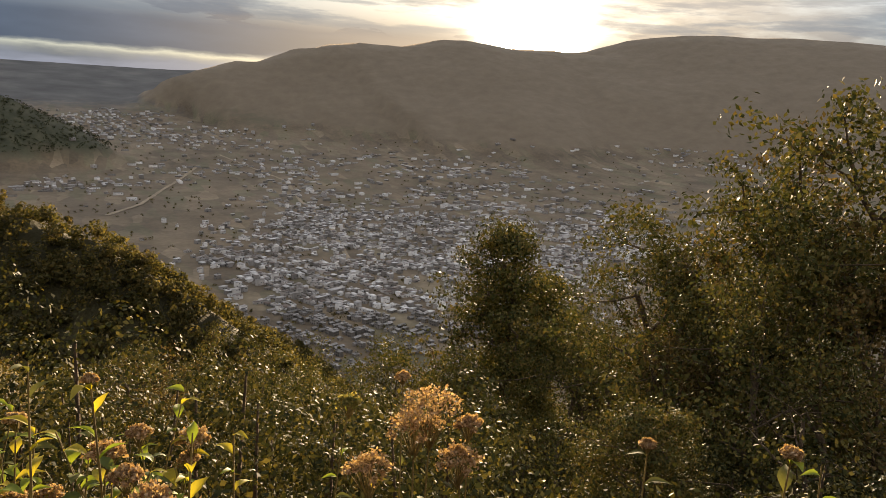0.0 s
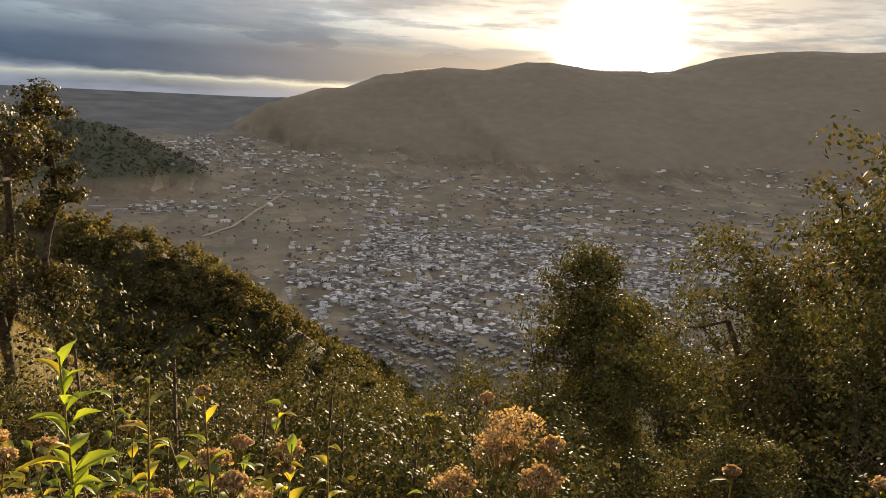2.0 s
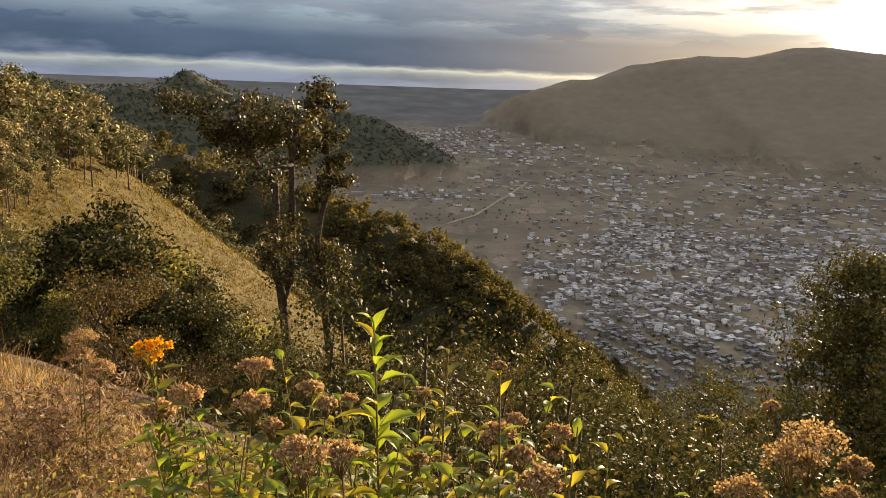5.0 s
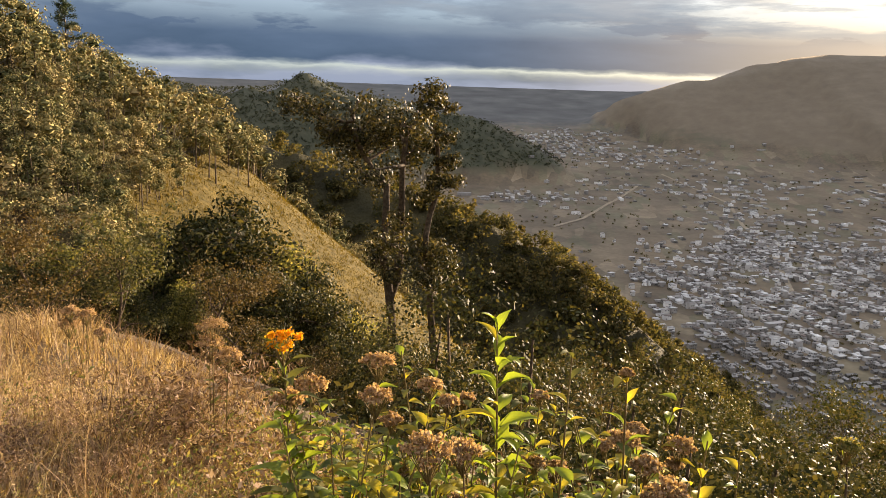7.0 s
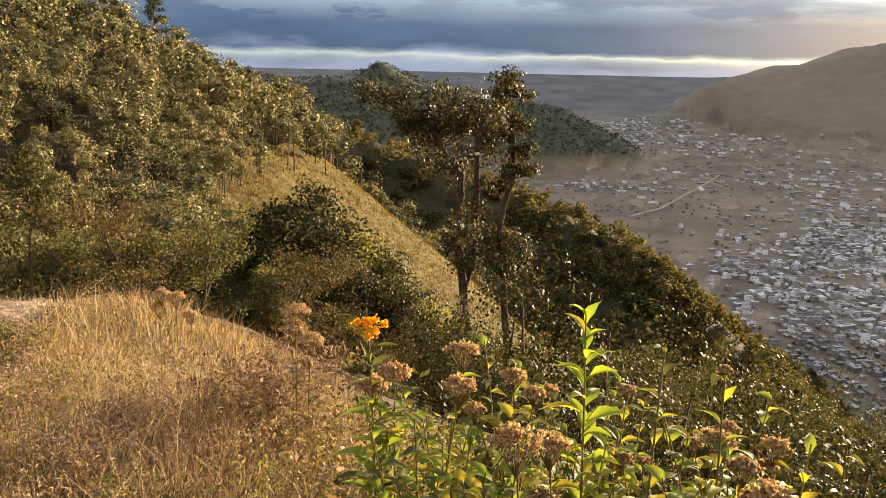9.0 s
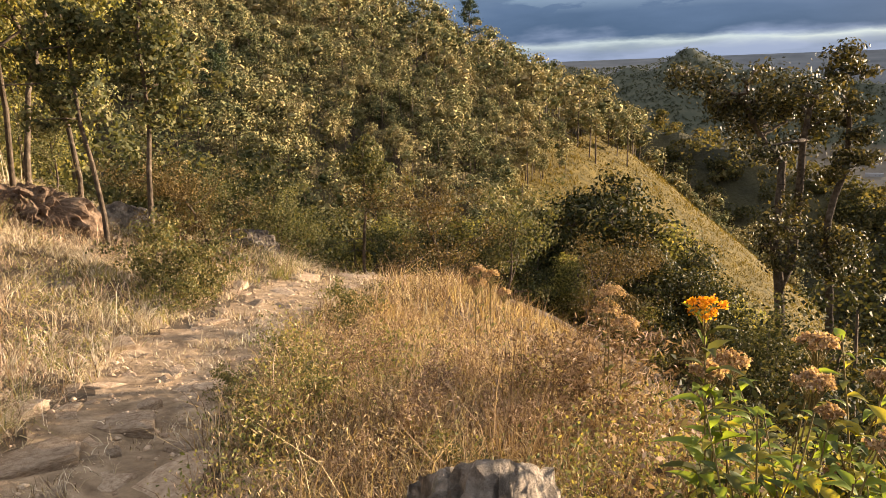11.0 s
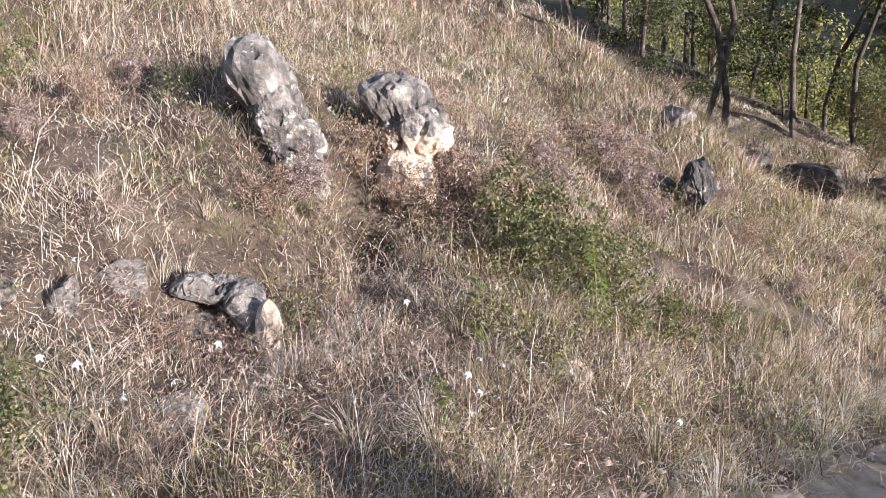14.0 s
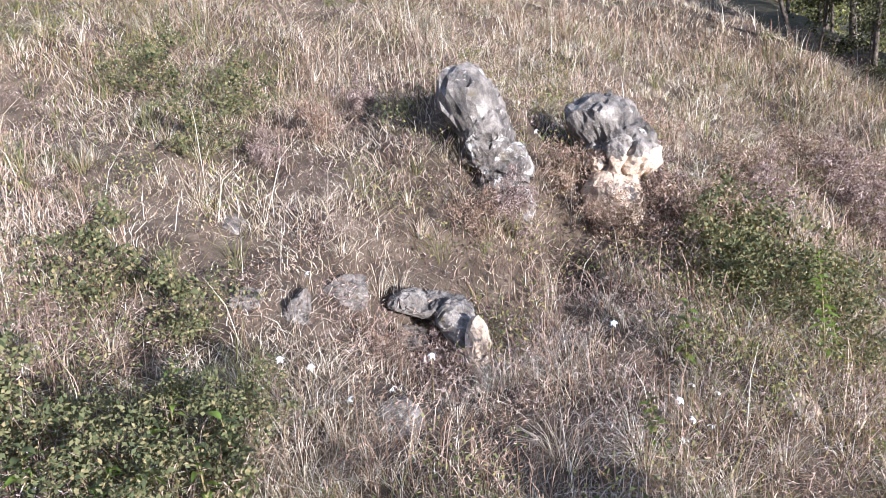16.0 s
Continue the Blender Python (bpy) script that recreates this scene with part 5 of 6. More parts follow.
# ---- grass and small weeds ----
def blades(rng, x, y, h, w, lean=0.35):
    """Bent grass blades, five corners each."""
    n = len(x)
    z = height(x, y) - 0.02
    a = rng.uniform(0, 2 * np.pi, n)
    side = np.stack([np.cos(a), np.sin(a), 0 * a], 1)
    b = a + rng.normal(0, 1.2, n) + np.pi / 2
    bend = np.stack([np.cos(b), np.sin(b), 0 * b], 1) * (lean * rng.random(n) * h)[:, None]
    p = np.stack([x, y, z], 1)
    up = np.array([0, 0, 1.0])
    v = np.empty((n, 5, 3))
    v[:, 0], v[:, 1] = p - side * w[:, None], p + side * w[:, None]
    mid = p + up * (h * 0.55)[:, None] + bend * 0.35
    v[:, 2], v[:, 3] = mid + side * w[:, None] * 0.8, mid - side * w[:, None] * 0.8
    v[:, 4] = p + up * (h * (1 - 0.25 * rng.random(n)))[:, None] + bend
    k = np.arange(n)[:, None] * 5
    return v.reshape(-1, 3), k + np.array([[0, 1, 2, 3]]), k + np.array([[3, 2, 4]])


def near_points(rng, n, az, rr, power=1.0):
    a = rng.uniform(*az, n)
    r = rr[0] + (rr[1] - rr[0]) * rng.random(n) ** power
    x, y = -r * np.sin(np.radians(a)), r * np.cos(np.radians(a))
    d, _, arc = along(x, y, TRAIL)
    return x, y, r, d, arc - 48.1, a


def grass(name, seed, n, az, rr, tall, mat, label, keep, thick=1.0, lean=0.5, power=1.0):
    rng = np.random.default_rng(seed)
    x, y, r, d, s, a = near_points(rng, n, az, rr, power)
    k = keep(x, y, r, d, s, a, rng) & clear_of_stone(x, y)
    x, y, r = x[k], y[k], r[k]
    tuft = np.clip(0.75 + 1.1 * value_noise(x / 0.35, y / 0.35, 51) + 0.7 * value_noise(x / 1.6, y / 1.6, 52), 0.25, 1.7)
    h = tall * tuft * rng.uniform(0.5, 1.25, len(x))
    w = (0.0011 + 0.00055 * r) * thick * rng.uniform(0.6, 1.3, len(x))
    V, q, t = blades(rng, x, y, h, w, lean)
    return tagged(new(name, fast_mesh(name, V, [q, t], mat)), label, "grass", kind="stuff")


def clear_of_stone(x, y):
    """Keeps the growth off the boulder in the brush and from the ground before it."""
    return np.hypot(x + 0.83, y - 1.55) > 0.38


def off_path(d, rng, soft=0.35):
    return np.abs(d) > 0.42 + soft * rng.random(len(d))


def patch(x, y, size, seed, level):
    return value_noise(x / size, y / size, seed) + 0.5 * value_noise(x / size * 2.3, y / size * 2.3, seed + 1) > level


grass("dry_grass", 101, 190000, (40, 152), (1.9, 13), 0.13, M_STRAW, "matted dry straw-coloured grass on the bank",
      lambda x, y, r, d, s, a, g: (d < 0) & off_path(d, g), 0.5, lean=2.8)
grass("dry_grass", 102, 42000, (-20, 62), (1.3, 9.5), 0.24, M_GOLD, "dry tangled grass on the brow above the valley",
      lambda x, y, r, d, s, a, g: (d > 0) & (d < 5.4 - 0.25 * np.clip(s - 2, 0, 8)) & off_path(d, g) & (a > 4 - 10 * g.random(len(a))), 0.75, lean=1.4)
grass("brow_stalks", 110, 4200, (8, 62), (1.6, 9), 0.52, M_BROWN, "dead upright stalks standing over the brow",
      lambda x, y, r, d, s, a, g: (d > 0.7) & (d < 5.2) & patch(x, y, 0.7, 87, -0.05), 0.7, lean=0.8)
grass("brow_stalks", 111, 2600, (8, 62), (1.6, 9), 0.50, M_GOLD, "golden seeding grass stalks standing over the brow",
      lambda x, y, r, d, s, a, g: (d > 0.5) & (d < 5.2) & patch(x, y, 0.9, 89, 0.0), 0.6, lean=0.9)
grass("withered_stems", 103, 40000, (0, 150), (1.5, 11), 0.30, M_BROWN, "thin withered brown stems among the grass",
      lambda x, y, r, d, s, a, g: off_path(d, g) & (d < 4) & patch(x, y, 1.1, 61, -0.1), 0.7, lean=0.9)
grass("green_grass", 104, 36000, (38, 152), (1.8, 10), 0.17, M_WEED, "green grass tufts at the foot of the bank",
      lambda x, y, r, d, s, a, g: off_path(d, g) & (d < 1.5) & patch(x, y, 0.9, 63, 0.05), 0.8, lean=1.5)
grass("tall_straw", 105, 2400, (50, 150), (2.6, 12), 0.62, M_STRAW, "tall pale grass stalks standing above the bank",
      lambda x, y, r, d, s, a, g: (d < -0.7) & patch(x, y, 1.3, 65, 0.1), 0.42, 0.7)
grass("fallen_stalks", 108, 30000, (36, 152), (1.8, 10), 0.15, M_BROWN, "fallen dead stalks lying over the grass",
      lambda x, y, r, d, s, a, g: off_path(d, g) & (d < 3), 0.5, lean=5.0)
grass("fallen_stalks", 109, 26000, (36, 152), (1.8, 10), 0.13, M_STRAW, "tangled pale stalks lying over the grass",
      lambda x, y, r, d, s, a, g: off_path(d, g) & (d < 3), 0.45, lean=4.0)
grass("path_tufts", 107, 52000, (36, 100), (2.0, 12), 0.09, M_STRAW, "dry tufts growing between the path stones",
      lambda x, y, r, d, s, a, g: (np.abs(d) < 1.1) & patch(x, y, 0.35, 67, 0.05), 0.7, 1.4)
grass("slope_grass", 106, 48000, (2, 32), (44, 84), 0.26, M_SLOPE_BLADES, "rough yellowed grass on the open slope",
      lambda x, y, r, d, s, a, g: grassy(x, y), 0.9, 0.9)


def tussocks(name, seed, n, blades_each, az, rr, long, mat, label, keep, power=1.0):
    """Arching tussocks: blades that spring from one crown and fall outwards."""
    rng = np.random.default_rng(seed)
    x, y, r, d, s, a = near_points(rng, n, az, rr, power)
    k = keep(x, y, r, d, s, a, rng) & clear_of_stone(x, y)
    x, y, r = x[k], y[k], r[k]
    who = np.repeat(np.arange(len(x)), blades_each)
    m = len(who)
    size = (long * rng.uniform(0.5, 1.3, len(x)))[who] * rng.uniform(0.6, 1.1, m)
    ang = rng.uniform(0, 2 * np.pi, m) + rng.uniform(0, 2 * np.pi, len(x))[who] * 0
    fall = 0.35 + 0.65 * rng.random(m) ** 0.7
    out = np.stack([np.cos(ang), np.sin(ang), 0 * ang], 1)
    side = np.stack([-np.sin(ang), np.cos(ang), 0 * ang], 1) * ((0.0005 + 0.00021 * r[who]) * rng.uniform(0.5, 1.2, m))[:, None]
    base = np.stack([x[who], y[who], height(x, y)[who] - 0.02], 1) + out * (0.035 * rng.random(m))[:, None]
    v = np.empty((m, 7, 3))
    lean = np.array([0.12, 0.06, 0.0])
    for i, t in enumerate((0.0, 0.4, 0.75)):
        p = base + (out + lean) * (size * fall * 0.85 * t ** 1.4)[:, None] + np.array([0, 0, 1.0]) * (size * (t - fall * 0.75 * t * t))[:, None]
        v[:, 2 * i], v[:, 2 * i + 1] = p - side * (1 - 0.3 * t), p + side * (1 - 0.3 * t)
    v[:, 6] = base + (out + lean) * (size * fall * 0.95)[:, None] + np.array([0, 0, 1.0]) * (size * (1 - fall * 0.95))[:, None]
    q = np.arange(m)[:, None] * 7
    quads = np.concatenate([q + np.array([[0, 1, 3, 2]]), q + np.array([[2, 3, 5, 4]])])
    return tagged(new(name, fast_mesh(name, v.reshape(-1, 3), [quads, q + np.array([[4, 5, 6]])], mat)), label, "grass", kind="stuff")


tussocks("grass_tussocks", 121, 1000, 54, (44, 152), (2.2, 11), 0.31, M_STRAW, "arching pale tussocks of dry grass on the bank",
         lambda x, y, r, d, s, a, g: (d < -0.5) & patch(x, y, 1.2, 81, -0.12))
tussocks("grass_tussocks", 122, 420, 40, (40, 152), (2.0, 9), 0.34, M_WEED, "arching half-green tussocks of grass on the bank",
         lambda x, y, r, d, s, a, g: (d < -0.4) & patch(x, y, 0.9, 83, 0.0))
tussocks("grass_tussocks", 123, 260, 40, (22, 62), (2.0, 9), 0.36, M_GOLD, "arching golden tussocks of grass on the brow",
         lambda x, y, r, d, s, a, g: (d > 0.6) & (d < 4.6) & patch(x, y, 0.9, 85, -0.15))


def weeds(name, seed, clumps, leaves, az, rr, tall, spread, leaf, mat, label, keep, power=1.0, ratio=0.5):
    """Low leafy growth: clumps of small leaves round short stems."""
    rng = np.random.default_rng(seed)
    x, y, r, d, s, a = near_points(rng, clumps, az, rr, power)
    k = keep(x, y, r, d, s, a, rng) & clear_of_stone(x, y)
    x, y = x[k], y[k]
    z = height(x, y)
    n = len(x) * leaves
    who = np.repeat(np.arange(len(x)), leaves)
    h = (tall * rng.uniform(0.4, 1.3, len(x)))[who]
    f = rng.random(n) ** 0.7
    rad = spread * (0.35 + 0.65 * f) * np.sqrt(rng.random(n))
    ang = rng.uniform(0, 2 * np.pi, n)
    p = np.stack([x[who] + rad * np.cos(ang), y[who] + rad * np.sin(ang), z[who] + 0.02 + h * f], 1)
    V, F = leaf_quads(rng, p, leaf, leaf * ratio, 0.2)
    return tagged(new(name, fast_mesh(name, V, [F], mat)), label, "weeds", kind="stuff")


weeds("green_weeds", 111, 1700, 60, (36, 152), (1.9, 11), 0.20, 0.16, 0.019, M_WEED, "low green leafy weeds on the bank",
      lambda x, y, r, d, s, a, g: off_path(d, g) & (d < 0) & patch(x, y, 1.0, 71, 0.02))
weeds("brow_stems", 118, 900, 60, (14, 62), (1.5, 8.5), 0.44, 0.13, 0.024, M_GOLD, "tangled reddish-brown dead weeds on the brow",
      lambda x, y, r, d, s, a, g: (d > 0.6) & (d < 5.0) & patch(x, y, 0.6, 79, -0.1), ratio=0.16)
weeds("withered_weeds", 112, 2200, 60, (0, 152), (1.6, 11), 0.26, 0.16, 0.027, M_BROWN, "withered reddish-brown weeds",
      lambda x, y, r, d, s, a, g: off_path(d, g) & (d < 4) & patch(x, y, 1.2, 73, -0.02), ratio=0.13)
weeds("mauve_weeds", 113, 1500, 60, (66, 152), (2.4, 9), 0.19, 0.16, 0.026, M_MAUVE, "faded mauve-brown weeds on the bank",
      lambda x, y, r, d, s, a, g: (d < -0.9) & patch(x, y, 1.0, 75, -0.02), ratio=0.14)
weeds("brow_weeds", 114, 560, 90, (-8, 60), (1.5, 6.0), 0.40, 0.17, 0.021, M_WEED, "tangled yellow-green weeds on the brow",
      lambda x, y, r, d, s, a, g: (d > 0.6) & (d < 4.5) & patch(x, y, 0.8, 77, -0.05))
weeds("brow_weeds", 115, 520, 60, (-62, 14), (1.5, 4.2), 0.42, 0.20, 0.05, M_WEED, "thick green and yellow undergrowth at the brink",
      lambda x, y, r, d, s, a, g: (d > 1.4))
weeds("brow_weeds", 116, 420, 60, (-62, 20), (1.5, 4.6), 0.45, 0.18, 0.036, M_BROWN, "withered brown undergrowth at the brink",
      lambda x, y, r, d, s, a, g: (d > 1.4))
weeds("slope_scrub", 117, 220, 120, (-66, 30), (6, 24), 0.9, 0.7, 0.10, M_OAK_SHADED, "olive scrub on the falling slope",
      lambda x, y, r, d, s, a, g: (d > 3.5))


# ---- single plants at the brink ----
def leaf_shape(length, width, droop, fold, seed):
    """A pointed leaf: a ribbed blade of five stations, folded along its midrib and arching."""
    bm = bmesh.new()
    rng = random.Random(seed)
    rows = []
    for i, wd in enumerate((0.12, 0.62, 1.0, 0.86, 0.5, 0.04)):
        t = i / 5
        x, z = length * t * (1 - 0.12 * droop * t), length * (0.28 * t - droop * t * t)
        w = width * wd * 0.5
        j = rng.uniform(-0.06, 0.06) * width
        rows.append([bm.verts.new((x, -w, z + fold * w + j)), bm.verts.new((x, -w * 0.5, z + fold * w * 0.45)), bm.verts.new((x, 0, z)),
                     bm.verts.new((x, w * 0.5, z + fold * w * 0.45)), bm.verts.new((x, w, z + fold * w - j))])
    for a, b in zip(rows, rows[1:]):
        for k in range(4):
            bm.faces.new((a[k], b[k], b[k + 1], a[k + 1]))
    me = bpy.data.meshes.new("leaf")
    bm.to_mesh(me)
    bm.free()
    for p in me.polygons:
        p.use_smooth = True
    return me


LEAVES = {}


def leaf_kind(mat, k):
    if (mat.name, k) not in LEAVES:
        me = leaf_shape(1.0, (0.34, 0.42, 0.38, 0.52)[k], (0.50, 0.75, 0.40, 0.85)[k], (0.5, 0.35, 0.6, 0.25)[k], k)
        me.materials.append(mat)
        LEAVES[(mat.name, k)] = me
    return LEAVES[(mat.name, k)]


def tall_weed(name, x, y, top, mats, n, length, label, head=None, head_size=0.1, seed=0, bare=0.25, kinds=(0, 1, 2), category="plant"):
    """A single-stemmed weed: bent stem, leaves in turning pairs, and a flower or seed head."""
    rng = random.Random(seed)
    z0 = at_height(x, y)
    ob = tagged(new(name), label, category)
    ob.matrix_basis = pose(x, y, z0)
    h = top - z0
    slack = 0.2 if name == "undergrowth_weed" else 0.07
    bend = Vector((rng.uniform(-slack, slack), rng.uniform(-slack, slack), 0))
    spine = [Vector((0, 0, -0.05)) + bend * (t * t) + Vector((0, 0, t * (h + 0.05))) for t in (0, 0.2, 0.4, 0.6, 0.8, 1.0)]
    V, F = tube_line(spine, [0.006 * (1 - 0.13 * i) for i in range(6)])
    part_mesh("stem", fast_mesh("stem", V, [F], M_STEM, smooth=True), ob)
    for i in range(n):
        t = bare + (1 - bare) * (i + 0.6) / n
        q = min(int(t * 5), 4)
        p = spine[q].lerp(spine[q + 1], t * 5 - q)
        ang = (i % 2) * 180 + (i // 2) * 68 + rng.uniform(-18, 18)
        size = length * (1.0 - 0.35 * max(0, t - 0.6) / 0.4) * rng.uniform(0.75, 1.2)
        ob2 = new("leaf", leaf_kind(rng.choice(mats), rng.choice(kinds)))
        ob2.parent = ob
        lift = 4 + 40 * t + rng.uniform(-16, 12)
        ob2.matrix_basis = Matrix.Translation(p) @ pose(0, 0, 0, 0, 0, ang) @ pose(0, 0, 0, rng.uniform(-15, 15), -lift, 0) @ Matrix.Scale(size, 4)
    if head:
        heads(ob, spine[-1], head, head_size, rng)
    return ob


def heads(ob, at, mat, size, rng, floret=0.0105):
    """A flat-topped head of many small florets on short rays."""
    r2 = np.random.default_rng(rng.randrange(9999))
    segs, pts = [], []
    rays = 11 if mat == M_MARIGOLD else 18
    for i in range(rays):
        a, rad = i * 2.4, size * 0.5 * math.sqrt(i / (rays - 1))
        p = np.array([math.cos(a) * rad, math.sin(a) * rad, size * (0.30 - 0.9 * (rad / size) ** 2) + rng.uniform(-0.1, 0.1) * size])
        segs.append((np.array([0, 0, -size * 0.7]), p, 0.002, 0.0012))
        pts.append(p + r2.normal(size=(44, 3)) * [0.062 * size, 0.062 * size, 0.055 * size])
    V, F = tubes(segs, 4)
    tagged(part_mesh("flower_stalk", fast_mesh("flower_stalk", V + np.array(at), [F], M_STEM), ob), kind="stuff")
    V, F = leaf_quads(r2, np.concatenate(pts), floret, floret * 0.8, 0.0, np.array([0, 0, 0.6]))
    tagged(part_mesh("flower_head", fast_mesh("flower_head", V + np.array(at), [F], mat), ob), kind="stuff")


G, Y, B = M_FRESH, M_YELLOWED, M_BRONZE
tall_weed("flowering_weed", -0.50, 2.25, -0.53, [G, G, M_WEED], 36, 0.14, "leafy weed with a flat orange flower head", M_MARIGOLD, 0.11, 1)
tall_weed("golden_weed", -0.32, 2.35, -0.62, [G, M_WEED], 12, 0.12, "leafy weed with a fading golden head", B, 0.10, 2)
tall_weed("leafy_weed", 0.18, 2.22, -0.38, [G, G, G, Y], 46, 0.145, "tall fresh green weed with pointed leaves", None, 0, 3, 0.15, (0, 2))
tall_weed("yellow_weed", 0.54, 2.05, -0.42, [Y, Y, G], 14, 0.115, "brown-stemmed weed with yellowing leaves", B, 0.03, 4, 0.3, (0, 1))
tall_weed("yellow_weed", 0.35, 2.12, -0.42, [G, Y, M_WEED], 14, 0.11, "thin weed with green and yellow leaves", None, 0, 5, 0.25, (0, 1))
tall_weed("yellow_weed", 0.69, 1.97, -0.60, [Y, G], 10, 0.11, "low weed with yellow-green leaves", None, 0, 6, 0.3)
tall_weed("seeding_weed", 0.04, 1.81, -0.58, [Y, M_WEED], 8, 0.09, "withered weed with a brown fluffy seed head", B, 0.12, 7)
tall_weed("seeding_weed", 0.12, 1.90, -0.68, [Y, M_WEED], 8, 0.09, "withered weed with a brown fluffy seed head", B, 0.10, 8)
tall_weed("seeding_weed", 0.62, 1.90, -0.70, [Y, M_WEED], 6, 0.09, "withered weed with a brown fluffy seed head", B, 0.11, 9)
tall_weed("seeding_weed", 1.43, 2.10, -0.68, [M_WEED], 4, 0.08, "tall weed with a large tawny seed plume", B, 0.18, 10)
tall_weed("seeding_weed", 1.41, 2.12, -0.75, [M_WEED], 4, 0.08, "tall weed with a large tawny seed plume", B, 0.15, 11)
tall_weed("seeding_weed", 1.55, 2.02, -0.72, [M_WEED], 4, 0.08, "weed with a small tawny seed plume", B, 0.08, 12)
tall_weed("seeding_weed", 1.47, 1.86, -0.74, [Y, M_WEED], 6, 0.08, "weed with a drooping tawny seed plume", B, 0.12, 13)
tall_weed("seeding_weed", 1.26, 1.96, -0.78, [Y, M_WEED], 6, 0.08, "weed with a drooping tawny seed plume", B, 0.13, 14)
tall_weed("budding_weed", 1.33, 2.79, -0.92, [G, M_WEED], 10, 0.07, "thin weed with small green heads", M_WEED, 0.09, 15)
tall_weed("budding_weed", 1.58, 2.60, -0.78, [M_WEED], 4, 0.06, "thin dry weed with a small pale head", B, 0.05, 16)
tall_weed("leafy_weed", 0.85, 2.09, -0.66, [G, Y], 16, 0.09, "green weed with curled upper leaves", None, 0, 17, 0.2, (1, 3))
tall_weed("leafy_weed", 0.78, 2.15, -0.80, [G, Y], 14, 0.09, "low green weed in the undergrowth", None, 0, 18, 0.2, (1, 3))
tall_weed("leafy_weed", 1.84, 1.57, -0.62, [G, M_WEED, Y], 12, 0.10, "dusty green weed with curled leaves", B, 0.04, 19, 0.2, (1, 3))
tall_weed("leafy_weed", 2.05, 1.33, -0.56, [G, Y, M_WEED], 14, 0.12, "dusty green weed with broad drooping leaves", B, 0.05, 20, 0.2, (1, 3))
tall_weed("leafy_weed", 2.37, 1.39, -0.66, [Y, G], 12, 0.11, "yellow-green weed at the brink", None, 0, 21, 0.2, (1, 3))
tall_weed("leafy_weed", -0.05, 2.20, -0.62, [Y, G], 12, 0.11, "weed with yellowish curled leaves", B, 0.06, 22, 0.2, (1, 3))
tall_weed("golden_weed", -0.30, 2.24, -0.70, [M_WEED, Y], 10, 0.1, "weed with dry ochre flower heads", B, 0.10, 23)
tall_weed("golden_weed", -0.12, 2.45, -0.72, [M_WEED, Y], 10, 0.1, "weed with dry ochre flower heads", B, 0.08, 24)
tall_weed("seeding_weed", -1.44, 3.64, -1.02, [M_WEED], 6, 0.07, "clump of withered stems with brown heads", B, 0.15, 25)
tall_weed("seeding_weed", -1.50, 3.72, -1.10, [M_WEED], 6, 0.07, "clump of withered stems with brown heads", B, 0.14, 26)
tall_weed("seeding_weed", -1.36, 3.60, -1.14, [M_WEED], 6, 0.07, "clump of withered stems with brown heads", B, 0.13, 27)
tall_weed("seeding_weed", -2.71, 4.43, -1.23, [M_WEED], 6, 0.07, "tall withered stem with rusty heads", B, 0.11, 28)
tall_weed("seeding_weed", -2.62, 4.50, -1.40, [M_WEED], 6, 0.07, "tall withered stem with rusty heads", B, 0.1, 29)
tall_weed("seeding_weed", -2.82, 4.40, -1.34, [M_WEED], 6, 0.07, "tall withered stem with rusty heads", B, 0.13, 33)
tall_weed("seeding_weed", -2.76, 4.52, -1.30, [M_WEED], 6, 0.07, "tall withered stem with rusty heads", B, 0.12, 34)
tall_weed("green_stalk", -3.60, 0.08, -0.48, [G], 40, 0.065, "upright bright green stalk with many small leaves", None, 0, 30, 0.05, (1, 3))
tall_weed("green_stalk", -3.62, 0.14, -0.70, [G], 26, 0.06, "upright bright green stalk with many small leaves", None, 0, 31, 0.05, (0, 2))
tall_weed("broad_leaf_weed", -2.62, -0.52, at_height(-2.62, -0.52) + 0.18, [G, M_BUSH, M_BUSH], 34, 0.065, "low broad-leaved weed beside white flowers", None, 0, 32, 0.1, (1, 3))
rng = random.Random(77)
for i in range(98):
    az, r = rng.uniform(-9, 20), rng.uniform(1.95, 2.75)
    x, y = polar(az, r)
    x += 0.3
    tall_weed("undergrowth_weed", x, y, rng.uniform(-1.08, -0.66), [G, Y, G, Y, M_WEED, G, M_FRESH_SHADED], 22, rng.uniform(0.065, 0.12), "yellow-green leafy weed in the thicket", rng.choice((None, None, None, B)), rng.uniform(0.05, 0.11), 100 + i, 0.15, (1, 3, 3))
for i in range(20):
    az, r = rng.uniform(-60, -12), rng.uniform(1.9, 3.0)
    x, y = polar(az, r)
    x += 0.3
    tall_weed("undergrowth_weed", x, y, at_height(x, y) + rng.uniform(0.35, 0.75), [G, M_WEED, Y, M_BROWN], 12, rng.uniform(0.05, 0.09), "dusty leafy weed in the thicket", rng.choice((None, B)), 0.06, 200 + i, 0.15, (0, 1, 3))


# broad-leaved green weeds in the shade at the foot of the bank
for i, (az, r) in enumerate(((136, 2.35), (140, 2.5), (133.5, 2.45), (144, 2.45), (137.5, 2.75), (98.5, 3.2), (147, 2.6))):
    x, y = polar(az, r)
    tall_weed("broad_leaf_weed", x, y, at_height(x, y) + rng.uniform(0.2, 0.3), [G, M_BUSH, M_WEED], 26, rng.uniform(0.055, 0.08), "low broad-leaved green weed on the bank", None, 0, 300 + i, 0.08, (1, 3))


